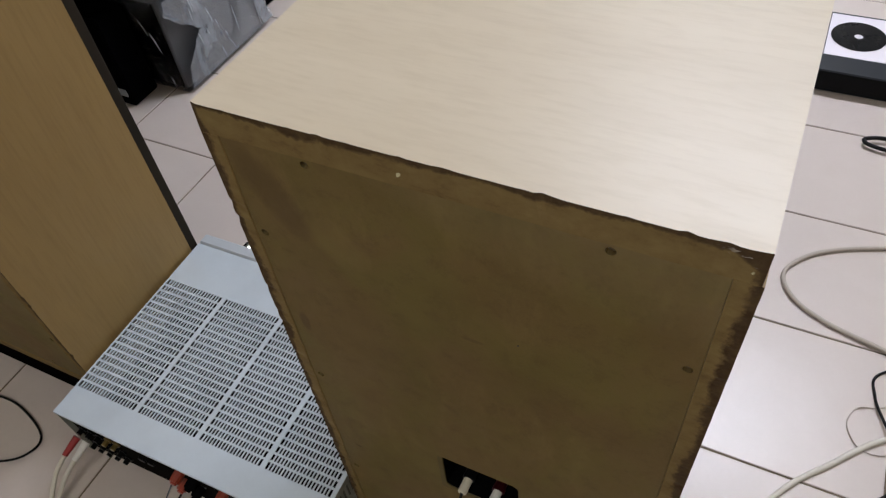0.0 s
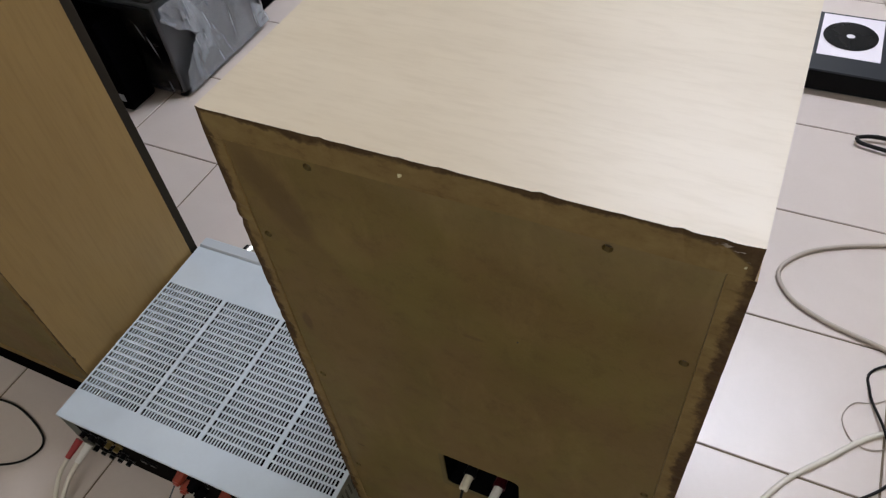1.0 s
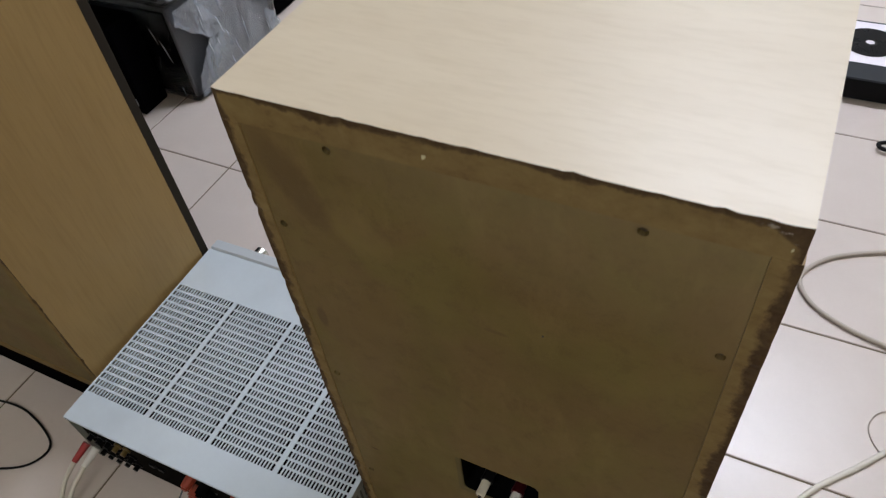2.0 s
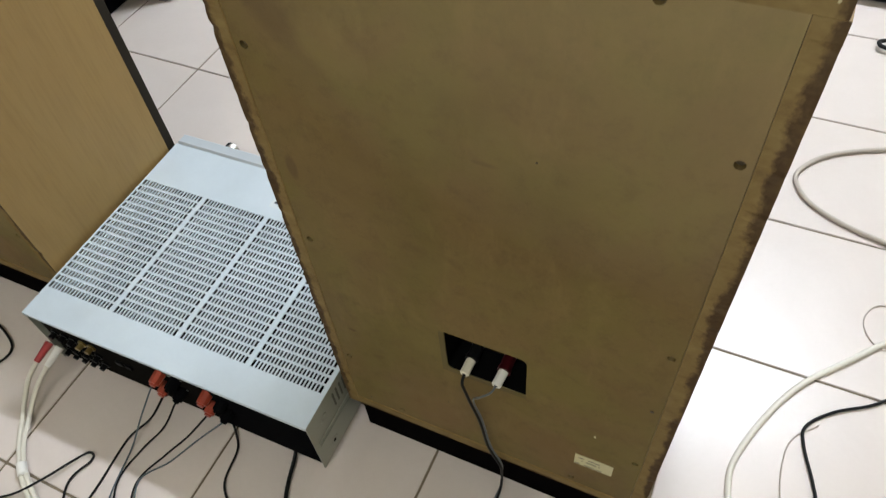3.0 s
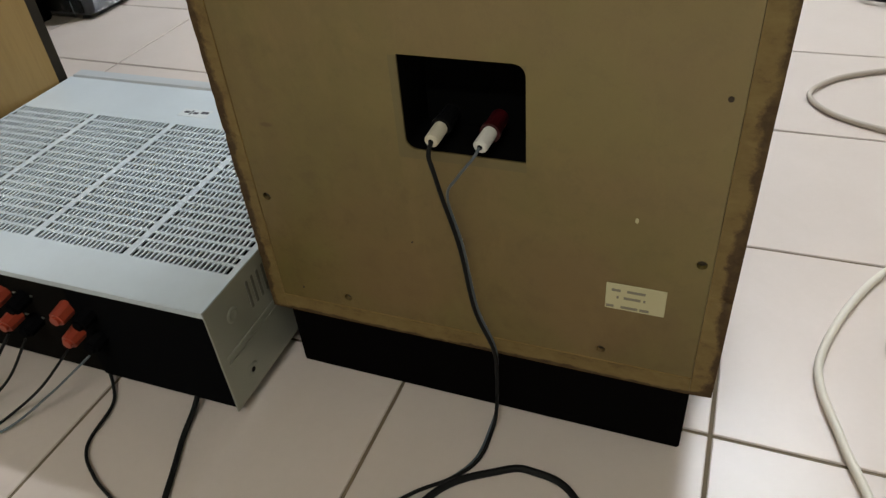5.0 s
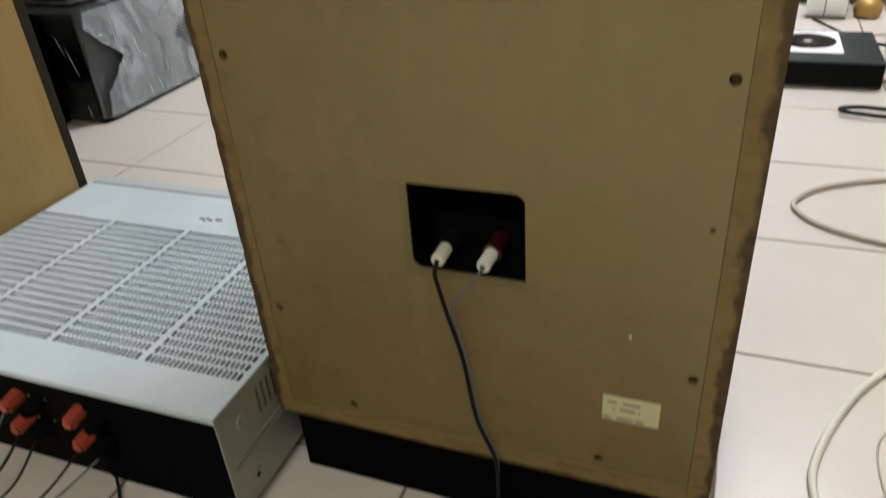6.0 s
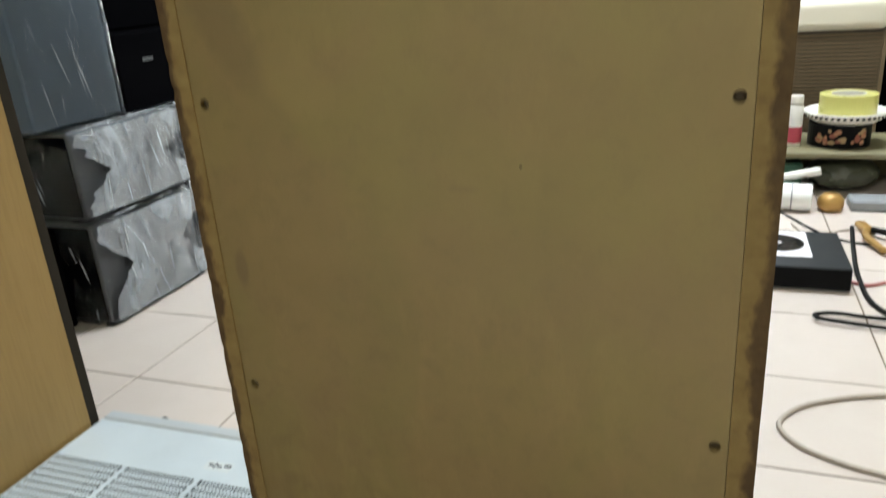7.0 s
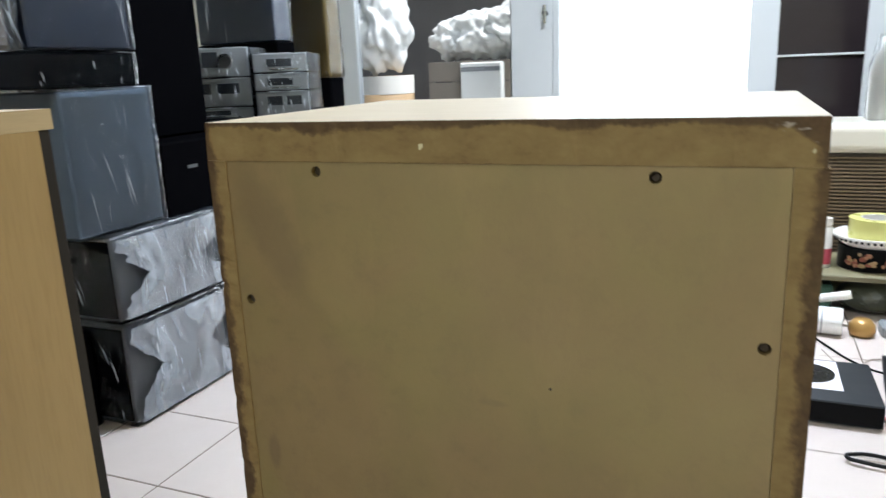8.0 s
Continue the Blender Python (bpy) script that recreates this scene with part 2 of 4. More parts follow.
W, D, H = 0.3872, 0.290, 0.766
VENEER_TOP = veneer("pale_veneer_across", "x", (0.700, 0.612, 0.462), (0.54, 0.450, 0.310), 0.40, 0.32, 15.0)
# one cabinet veneer; sides and edge darkened, so shade sits in their colour
VENEER_SIDE = veneer("shaded_oak_upright", "z", (0.345, 0.230, 0.088), (0.215, 0.134, 0.049), gloss=0.2)
VENEER_EDGE = veneer("shaded_oak_edge", "y", (0.42, 0.31, 0.15), (0.27, 0.185, 0.085))
RAW = raw_board("fibre_board", (0.192, 0.139, 0.054), (0.119, 0.084, 0.032), (0.082, 0.052, 0.024), 0.30)
RIM = worn_edge("worn_board_rim", W, H)
BLACK_WOOD = plain("black_painted_board", (0.0035, 0.003, 0.003), 0.55, gloss=0.0)
BAFFLE = plain("dark_baffle", (0.035, 0.030, 0.024), 0.6, gloss=0.0)
CUP_BLACK = plain("matt_black_plastic", (0.0035, 0.0035, 0.0035), 0.5, gloss=0.0)
BLACK = plain("black_plastic", (0.006, 0.006, 0.0065), 0.38, gloss=0.06)
RUBBER = plain("black_rubber", (0.010, 0.010, 0.010), 0.5, gloss=0.12)
HOLE = plain("dark_screw", (0.048, 0.034, 0.020), 0.5, 0.3)
CREAM_PLUG = plain("cream_plastic", (0.68, 0.63, 0.50), 0.4)
WHITE_PLUG = plain("white_plastic", (0.74, 0.72, 0.67), 0.4)
RED = plain("red_plastic", (0.33, 0.02, 0.02), 0.35)
DEEP_RED = plain("dark_red_plastic", (0.045, 0.003, 0.005), 0.35)
ORANGE_RED = plain("orange_red_plastic", (0.34, 0.055, 0.028), 0.35)
SILVER = plain("silver_painted_steel", (0.57, 0.64, 0.69), 0.42, 0.15, 0.2, 34, 0.03)
# the lid's folded sides, toned darker and more olive than its top
SIDE_STEEL = plain("darker_lid_steel", (0.35, 0.365, 0.31), 0.45, 0.3, 0.06)
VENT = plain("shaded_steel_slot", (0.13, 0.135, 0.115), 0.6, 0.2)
FASCIA = plain("brushed_fascia", (0.50, 0.54, 0.57), 0.38, 0.2, 0.05)
REAR = plain("dark_rear_panel", (0.009, 0.008, 0.007), 0.5, 0.0, gloss=0.0)
# near-black for black parts, and for the shade inside slots and holes
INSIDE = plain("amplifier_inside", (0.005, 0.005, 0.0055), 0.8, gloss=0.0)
STEEL = plain("bright_steel", (0.62, 0.62, 0.60), 0.25, 1.0)
GOLD = plain("gold_plating", (0.62, 0.47, 0.20), 0.3, 1.0)
LABEL = plain("aged_paper_label", (0.52, 0.48, 0.29), 0.6, 0.0, 0.1)
STICKER = plain("worn_sticker", (0.62, 0.67, 0.69), 0.5, 0, 0.1)
DARK_INK = plain("dark_ink", (0.045, 0.05, 0.065), 0.6)
INK = plain("faded_ink", (0.22, 0.20, 0.15), 0.6)
GROUT = plain("dark_grout", (0.17, 0.130, 0.085), 0.8, 0, 0.35, 40)
TILE = tile_stuff()
WALL = plain("cream_wall_paint", (0.50, 0.475, 0.38), 0.75, 0, 0.05, 6)
CEIL = plain("white_ceiling_paint", (0.74, 0.735, 0.68), 0.8, 0, 0.03, 6)
ALU = plain("white_aluminium_frame", (0.58, 0.61, 0.61), 0.4, 0.1, 0.05)
GLASS = glass_stuff()
DAY = glow("bright_daylight", (0.97, 0.99, 1.0), 3.0)
TUBE = glow("lit_tube", (1.0, 0.97, 0.94), 6.0)
WHITE_CABLE = plain("off_white_cable", (0.66, 0.62, 0.53), 0.45)
GREY_CABLE = plain("grey_beige_cable", (0.44, 0.38, 0.32), 0.45)
BLUE_WIRE = plain("clear_blue_wire", (0.095, 0.115, 0.13), 0.35)
PAPER = plain("white_paper", (0.76, 0.72, 0.77), 0.6, 0, 0.03)
DISC = plain("black_disc", (0.006, 0.006, 0.006), 0.25, gloss=0.15)
PLAYER = plain("dark_slate_metal", (0.016, 0.019, 0.023), 0.42, gloss=0.3)
FILM = film_stuff("clear_packing_film", (0.56, 0.64, 0.74), 0.042, 1.36)
FILM_THIN = film_stuff("thin_packing_film", (0.50, 0.60, 0.70), 0.016, 1.28, 0.012)
FILM_FINE = film_stuff("fine_packing_film", (0.50, 0.60, 0.70), 0.005, 1.16, 0.010)
FLAP = film_stuff("folded_packing_film", (0.66, 0.72, 0.79), 0.29)
# whitish stuff of the slivers that imitate highlights on wrapped film
GLINT = plain("white_film_glint", (0.78, 0.84, 0.90), 0.15, 0, 0.05)
GREY_BOX = plain("blue_grey_laminate", (0.092, 0.128, 0.178), 0.35, 0, 0.15, 12)
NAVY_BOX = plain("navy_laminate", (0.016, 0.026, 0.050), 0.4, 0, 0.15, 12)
PALE_BOX = plain("pale_grey_laminate", (0.27, 0.285, 0.30), 0.45, 0, 0.15, 12)
DARK_BOX = plain("black_vinyl", (0.0025, 0.0025, 0.003), 0.45, gloss=0.0)
BADGE = plain("dim_grey_badge", (0.055, 0.058, 0.06), 0.5)
STOCK = plain("grey_laminate", (0.095, 0.103, 0.115), 0.4)
HIFI = plain("silver_hifi_plastic", (0.42, 0.45, 0.47), 0.35, 0.4)
HIFI_DARK = plain("smoked_display", (0.05, 0.055, 0.06), 0.2)
SLAT = plain("brown_slat", (0.16, 0.115, 0.065), 0.5)
CREAM = plain("cream_enamel", (0.70, 0.66, 0.55), 0.22, 0, 0.05)
YELLOW = plain("yellow_tape", (0.62, 0.60, 0.19), 0.3)
GREEN = plain("dark_green_plastic", (0.035, 0.10, 0.065), 0.4)
OLIVE = plain("olive_board", (0.20, 0.18, 0.10), 0.55)
BRASS = plain("amber_brass", (0.40, 0.235, 0.07), 0.35, 0.3)
CARD = plain("brown_cardboard", (0.42, 0.29, 0.16), 0.7)
AMBER = plain("amber_wrapped_card", (0.155, 0.105, 0.022), 0.4, 0, 0.4, 14)
DARK_GLASS = plain("dark_tinted_panel", (0.022, 0.017, 0.018), 0.12)
FOOD = plain("printed_food_picture", (0.50, 0.24, 0.14), 0.4, 0, 0.4, 60)
PINK_FOOD = plain("printed_red_patch", (0.30, 0.09, 0.06), 0.4, 0, 0.4, 60)
PINK = plain("pink_red_label", (0.50, 0.07, 0.11), 0.4)
GREY_WOOD = plain("grey_weathered_wood", (0.23, 0.20, 0.165), 0.7, 0, 0.25)
SACK = plain("white_plastic_sack", (0.84, 0.85, 0.83), 0.22, 0, 0.08, 20)
CONCRETE = plain("pale_concrete", (0.42, 0.41, 0.39), 0.85, 0, 0.15, 4)


# ---- building helpers ----
def link(name, bm, material, parent=None, label="", smooth=False):
    me = bpy.data.meshes.new(name)
    bm.normal_update()
    bm.to_mesh(me)
    bm.free()
    for m in material if isinstance(material, (list, tuple)) else [material]:
        me.materials.append(m)
    if smooth:
        for p in me.polygons:
            p.use_smooth = True
    ob = new(name, me)
    ob.parent = parent
    if label:
        tagged(ob, label)
    return ob


def part(name, bm, material, parent, label="", smooth=False):
    return link(name, bm, material, parent, label, smooth)


def thing(name, place, label, category, group="", turn=0.0):
    ob = new(name)
    ob.empty_display_size = 0.05
    ob.matrix_basis = pose(*place, 0, 0, turn)
    return tagged(ob, label, category, group)


def box(x0, x1, y0, y1, z0, z1, bevel=0.0, bm=None, segs=1):
    bm = bm or bmesh.new()
    m = Matrix.Translation(((x0 + x1) / 2, (y0 + y1) / 2, (z0 + z1) / 2)) @ Matrix.Diagonal((x1 - x0, y1 - y0, z1 - z0, 1))
    vs = bmesh.ops.create_cube(bm, size=1, matrix=m)["verts"]
    if bevel:
        es = list({e for v in vs for e in v.link_edges})
        bmesh.ops.bevel(bm, geom=es, offset=bevel, segments=segs, affect="EDGES", profile=0.5)
    return bm


def rod(a, b, r0, r1=None, n=16, bm=None, caps=True):
    """A cone or cylinder from a to b."""
    bm = bm or bmesh.new()
    a, b = Vector(a), Vector(b)
    m = Matrix.Translation((a + b) / 2) @ (b - a).to_track_quat("Z", "Y").to_matrix().to_4x4()
    bmesh.ops.create_cone(bm, cap_ends=caps, segments=n, radius1=r0, radius2=r0 if r1 is None else r1, depth=(b - a).length, matrix=m)
    return bm


def lathe(profile, centre=(0, 0, 0), n=32, bm=None):
    """A body turned round the upright axis from (radius, height) pairs."""
    bm = bm or bmesh.new()
    cx, cy, cz = centre
    rings = []
    for r, z in profile:
        rings.append([bm.verts.new((cx + r * math.cos(2 * math.pi * k / n), cy + r * math.sin(2 * math.pi * k / n), cz + z)) for k in range(n)])
    for lo, hi in zip(rings, rings[1:]):
        for k in range(n):
            bm.faces.new((lo[k], lo[(k + 1) % n], hi[(k + 1) % n], hi[k]))
    bmesh.ops.remove_doubles(bm, verts=bm.verts, dist=1e-6)
    return bm


def glide(points, steps=8):
    """Catmull-Rom points through the given ones."""
    p = [Vector(q) for q in points]
    p = [2 * p[0] - p[1], *p, 2 * p[-1] - p[-2]]
    out = []
    for a, b, c, d in zip(p, p[1:], p[2:], p[3:]):
        for k in range(steps):
            t = k / steps
            out.append(0.5 * (2 * b + (c - a) * t + (2 * a - 5 * b + 4 * c - d) * t * t + (3 * b - a - 3 * c + d) * t ** 3))
    return out + [p[-2]]


def cord(points, r, n=8, flat=1.0, bm=None):
    """A round or flattened cable along a smooth line, with closed ends."""
    bm = bm or bmesh.new()
    line = glide(points)
    rings = []
    for k, q in enumerate(line):
        way = (line[min(k + 1, len(line) - 1)] - line[max(k - 1, 0)]).normalized()
        side = way.cross(Vector((0, 0, 1)))
        side = side.normalized() if side.length > 0.05 else Vector((1, 0, 0))
        up = side.cross(way).normalized()
        rings.append([bm.verts.new(q + side * r * flat * math.cos(2 * math.pi * j / n) + up * r * math.sin(2 * math.pi * j / n)) for j in range(n)])
    for lo, hi in zip(rings, rings[1:]):
        for j in range(n):
            bm.faces.new((lo[j], lo[(j + 1) % n], hi[(j + 1) % n], hi[j]))
    bm.faces.new(rings[0])
    bm.faces.new(list(reversed(rings[-1])))
    bmesh.ops.recalc_face_normals(bm, faces=bm.faces)
    return bm


def cable(name, points, r, material, label, category="cable", flat=1.0):
    """A cable lying on the floor: a thing of its own, based at its first point."""
    x, y, z = points[0]
    bm = cord([(a - x, b - y, c - z) for a, b, c in points], r, flat=flat)
    ob = link(name, bm, material, None, "", True)
    ob.location = (x, y, z)
    return tagged(ob, label, category)


def sheet(name, bm, material, label, category, kind=""):
    return tagged(link(name, bm, material), label, category, "", kind)


def crumple(bm, amount, scale, seed):
    for v in bm.verts:
        q = v.co * scale + Vector((seed, seed * 1.7, 0))
        v.co += Vector((noise.noise(q), noise.noise(q + Vector((9, 0, 0))), noise.noise(q + Vector((0, 9, 0))))) * amount


# ---- the room ----
X0, X1, Y0, Y1, ZC = -2.7, 2.4, -3.0, 3.8, 2.85
sheet("ground", box(-40, 40, Y1 + 0.1, 60, -0.30, -0.03), CONCRETE, "pale concrete yard outside the glass front", "ground", "structure")
floor = sheet("floor", box(X0 - 0.1, X1 + 0.1, Y0 - 0.1, Y1 + 0.1, -0.12, -0.0016), GROUT, "pinkish glazed floor tiles with dark grout", "floor", "structure")
sheet("ceiling", box(X0 - 0.1, X1 + 0.1, Y0 - 0.1, Y1 + 0.1, ZC, ZC + 0.12), CEIL, "plain white painted ceiling", "ceiling", "structure")
sheet("wall_west", box(X0 - 0.1, X0, Y0, Y1, 0, ZC), WALL, "plain cream painted wall", "wall", "structure")
sheet("wall_east", box(X1, X1 + 0.1, Y0, Y1, 0, ZC), WALL, "plain cream painted wall", "wall", "structure")
sheet("wall_south", box(X0 - 0.1, X1 + 0.1, Y0 - 0.1, Y0, 0, ZC), WALL, "plain cream painted wall", "wall", "structure")
bm = box(X0 - 0.1, -2.115, Y1, Y1 + 0.1, 0, ZC)
box(0.995, X1 + 0.1, Y1, Y1 + 0.1, 0, ZC, bm=bm)
box(-2.115, 0.995, Y1, Y1 + 0.1, 2.25, ZC, bm=bm)
sheet("wall_north", bm, WALL, "cream wall round the glazed shop front", "wall", "structure")


def glazed(name, x0, x1, stile, pane, label, rails):
    """One bay of the shop front: two stiles, rails and a pane."""
    ob = tagged(new(name), label, "window", "", "structure")
    ob.location = (x0, Y1 + 0.03, 0)
    w = x1 - x0
    part("frame_stile", box(0, stile[0], -0.03, 0.03, 0, 2.25, 0.003), ALU, ob)
    part("frame_stile", box(w - stile[1], w, -0.03, 0.03, 0, 2.25, 0.003), ALU, ob)
    for z, h in rails:
        part("frame_rail", box(stile[0], w - stile[1], -0.025, 0.025, z, z + h, 0.003), ALU, ob)
    p = part("pane", box(stile[0], w - stile[1], -0.003, 0.003, 0.1, 2.2), pane, ob)
    p.visible_shadow = False
    return ob


glazed("window_1", -2.097, -0.932, (0.155, 0.0), GLASS, "white framed shop window with clear glass", [(0.0, 0.10), (2.18, 0.07)])
door = glazed("door_1", -0.928, -0.645, (0.245, 0.036), GLASS, "white aluminium glass door standing open", [(0.0, 0.10), (2.18, 0.07)])
part("handle", rod((0.205, -0.055, 1.02), (0.205, -0.055, 1.12), 0.011), STEEL, door, "small steel door handle")
part("lock", rod((0.205, -0.055, 1.075), (0.205, -0.028, 1.075), 0.016), BLACK, door)
glazed("window_2", 0.348, 0.995, (0.138, 0.115), DARK_GLASS, "dark tinted panel in a white frame", [(0.0, 0.10), (0.785, 0.012), (2.18, 0.07)])
bm = box(-9, 9, 9.0, 9.1, -0.2, 6)
sheet("backdrop", bm, DAY, "bright overexposed daylight beyond the door", "daylight", "structure")

# lamps on the ceiling; the rear one is added, out of view, as fill
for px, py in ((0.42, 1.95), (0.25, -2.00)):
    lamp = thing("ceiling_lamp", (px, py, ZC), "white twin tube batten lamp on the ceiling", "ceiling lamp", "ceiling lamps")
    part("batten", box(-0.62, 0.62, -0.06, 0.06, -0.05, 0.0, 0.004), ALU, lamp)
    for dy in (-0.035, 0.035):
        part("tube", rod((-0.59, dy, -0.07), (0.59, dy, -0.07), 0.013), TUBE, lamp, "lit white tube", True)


# ---- loudspeakers ----
HOLES = [(0.086, 0.7335), (0.302, 0.7335), (0.023, 0.640), (0.3625, 0.640), (0.023, 0.421), (0.3625, 0.421), (0.023, 0.202), (0.3630, 0.203), (0.081, 0.105), (0.301, 0.105)]
CUP = (0.1548, 0.242, 0.265, 0.3353)


def ring(bm, pts, y):
    vs = [bm.verts.new((x, y, z)) for x, z in pts]
    return vs, [bm.edges.new((a, b)) for a, b in zip(vs, vs[1:] + vs[:1])]


def cup_outline(grow=0.0):
    """The terminal cup's rim: two opposite corners square, two rounded."""
    x0, x1, z0, z1 = CUP
    x0, x1, z0, z1 = x0 - grow, x1 + grow, z0 - grow, z1 + grow
    r = 0.008
    pts = [(x0, z1)]
    pts += [(x1 - r + r * math.sin(a), z1 - r + r * math.cos(a)) for a in np.linspace(0, math.pi / 2, 6)]
    pts += [(x1, z0)]
    pts += [(x0 + r - r * math.sin(a), z0 + r - r * math.cos(a)) for a in np.linspace(0, math.pi / 2, 6)]
    return pts


def back_board(cup):
    bm = bmesh.new()
    x0, x1, z0, z1 = 0.0143, 0.3703, 0.0938, 0.7397
    y = 0.0008
    edges, loops = [], []
    _, es = ring(bm, [(x0, z1), (x1, z1), (x1, z0), (x0, z0)], y)
    edges += es
    for hx, hz in HOLES:
        vs, es = ring(bm, [(hx + 0.0036 * math.cos(2 * math.pi * k / 14), hz + 0.0036 * math.sin(2 * math.pi * k / 14)) for k in range(14)], y)
        edges += es
        loops.append((vs, 0.007))
    if cup:
        vs, es = ring(bm, cup_outline(), y)
        edges += es
        loops.append((vs, 0.012))
    bmesh.ops.triangle_fill(bm, use_beauty=True, use_dissolve=False, edges=edges, normal=(0, -1, 0))
    for vs, depth in loops:
        deep = [bm.verts.new((v.co.x, v.co.y + depth, v.co.z)) for v in vs]
        for k in range(len(vs)):
            j = (k + 1) % len(vs)
            bm.faces.new((vs[k], vs[j], deep[j], deep[k]))
    bmesh.ops.recalc_face_normals(bm, faces=bm.faces)
    if sum(f.normal.y for f in bm.faces if abs(f.normal.y) > 0.9) > 0:
        bmesh.ops.reverse_faces(bm, faces=bm.faces)
    return bm


def board(x0, x1, y0, y1, z0, z1, axis, cuts, chip):
    """A cabinet board with its rear edge chipped; faces towards the rear carry the raw rim."""
    bm = box(x0, x1, y0, y1, z0, z1)
    lo, hi = (x0, x1) if axis == 0 else (z0, z1)
    no = (1, 0, 0) if axis == 0 else (0, 0, 1)
    for k in range(1, cuts):
        c = lo + (hi - lo) * k / cuts
        bmesh.ops.bisect_plane(bm, geom=bm.verts[:] + bm.edges[:] + bm.faces[:], plane_co=(c, 0, 0) if axis == 0 else (0, 0, c), plane_no=no)
    for v in bm.verts:
        if v.co.y < y0 + 1e-4:
            outer = v.co.z > z1 - 1e-4 if axis == 0 else (v.co.x < x0 + 1e-4 if x0 < 0.1 else v.co.x > x1 - 1e-4)
            if outer:
                n = max(0.0, noise.noise(Vector((v.co.x * 110, 3.1, v.co.z * 110))) - 0.12) * chip
                v.co.y += n * 1.6
    bm.normal_update()
    for f in bm.faces:
        f.material_index = 1 if f.normal.y < -0.6 else (2 if axis == 0 and abs(f.normal.x) > 0.6 else 0)
    return bm


def speaker(place, label, detailed):
    s = thing("loudspeaker", place, label, "loudspeaker", "pair of loudspeakers")
    part("plinth", box(0.012, 0.3715, 0.006, D - 0.012, 0, 0.0767, 0.002), BLACK_WOOD, s, "black painted plinth")
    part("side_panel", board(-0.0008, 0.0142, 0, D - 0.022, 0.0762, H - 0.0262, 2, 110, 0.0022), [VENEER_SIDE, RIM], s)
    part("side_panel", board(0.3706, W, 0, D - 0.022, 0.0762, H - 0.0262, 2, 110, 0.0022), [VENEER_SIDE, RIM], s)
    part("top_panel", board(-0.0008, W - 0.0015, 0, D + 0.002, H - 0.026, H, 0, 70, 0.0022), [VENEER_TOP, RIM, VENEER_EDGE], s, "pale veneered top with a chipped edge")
    part("bottom_panel", board(0.0144, 0.3704, 0, D - 0.022, 0.0762, 0.0936, 0, 20, 0.0), [VENEER_SIDE, RIM, VENEER_SIDE], s)
    part("front_baffle", box(0.003, W - 0.003, D - 0.0215, D - 0.003, 0.0770, H - 0.0265, 0.0015), BAFFLE, s, "dark front baffle")
    part("back_board", back_board(detailed), RAW, s, "raw brown fibre board with stains")
    # black sheet added inside so gaps round the back board read as shade
    part("gap_backing", box(0.0145, 0.3705, 0.014, 0.024, 0.0940, 0.7395) if not detailed else box(0.0145, 0.3705, 0.045, 0.055, 0.0940, 0.7395), BLACK_WOOD, s)
    for hx, hz in HOLES:
        bm = lathe([(0.0, 0.0004), (0.0022, 0.0004), (0.0033, -0.0006), (0.0033, -0.004), (0.0, -0.004)], n=14)
        bmesh.ops.transform(bm, matrix=Matrix.Translation((hx, 0.0042, hz)) @ pose(0, 0, 0, 90), verts=bm.verts)
        part("screw", bm, HOLE, s)
    return s


spk = speaker((0, 0, 0), "tall veneered loudspeaker seen from its raw stained back, standing on tiles", True)
part("small_screw", rod((0.362, 0.0002, 0.325), (0.362, 0.003, 0.325), 0.0018, n=10), HOLE, spk)
for cx, cz, r in ((0.196, 0.155, 0.0009), (0.150, 0.18, 0.0008), (0.243, 0.60, 0.0009), (0.037, 0.107, 0.0010)):
    part("nail_head", rod((cx, 0.0002, cz), (cx, 0.003, cz), r, n=8), HOLE, spk)
# white chips on the rim
for cx, cz, a in ((0.163, 0.7505, 0.0028), (0.379, 0.7485, 0.0012), (0.318, 0.232, 0.0018)):
    bm = bmesh.new()
    bmesh.ops.create_icosphere(bm, subdivisions=1, radius=a, matrix=Matrix.Translation((cx, 0.0003, cz)) @ Matrix.Diagonal((0.7, 0.25, 1.1, 1)))
    crumple(bm, a * 0.5, 300, cx)
    part("paint_chip", bm, LABEL, spk, "small pale paint chip")
# terminal cup
bm = bmesh.new()
pts = cup_outline(-0.0004)
front = [bm.verts.new((x, 0.0018, z)) for x, z in pts]
rear = [bm.verts.new((0.199 + (x - 0.199) * 0.9, 0.034, 0.2995 + (z - 0.2995) * 0.88)) for x, z in pts]
for k in range(len(pts)):
    j = (k + 1) % len(pts)
    bm.faces.new((front[k], front[j], rear[j], rear[k]))
bm.faces.new(rear)
bmesh.ops.recalc_face_normals(bm, faces=bm.faces)
cup = part("terminal_cup", bm, CUP_BLACK, spk, "recessed black terminal cup")
for px, mat_, lab in ((0.1780, BLACK, "black binding post"), (0.2140, DEEP_RED, "dark red binding post")):
    bm = rod((px, 0.034, 0.2790), (px, 0.014, 0.2790), 0.0066, n=18)
    rod((px, 0.0155, 0.2790), (px, 0.0105, 0.2790), 0.0074, n=18, bm=bm)
    part("binding_post", bm, mat_, cup, lab, False)
# label with unreadable lines
lab = part("maker_label", box(0.3015, 0.3440, -0.0002, 0.0012, 0.1505, 0.1745, 0.0004), LABEL, spk, "small yellowed paper label")
for z, runs in ((0.1690, ((0.3055, 0.312), (0.3165, 0.3295))), (0.1625, ((0.3095, 0.311), (0.3145, 0.3265), (0.3285, 0.3300))), (0.1535, ((0.3025, 0.308), (0.313, 0.325), (0.3265, 0.333)))):
    for a, b in runs:
        part("print_bar", box(a, b, -0.0005, 0.0, z - 0.0011, z + 0.0011), INK, lab)

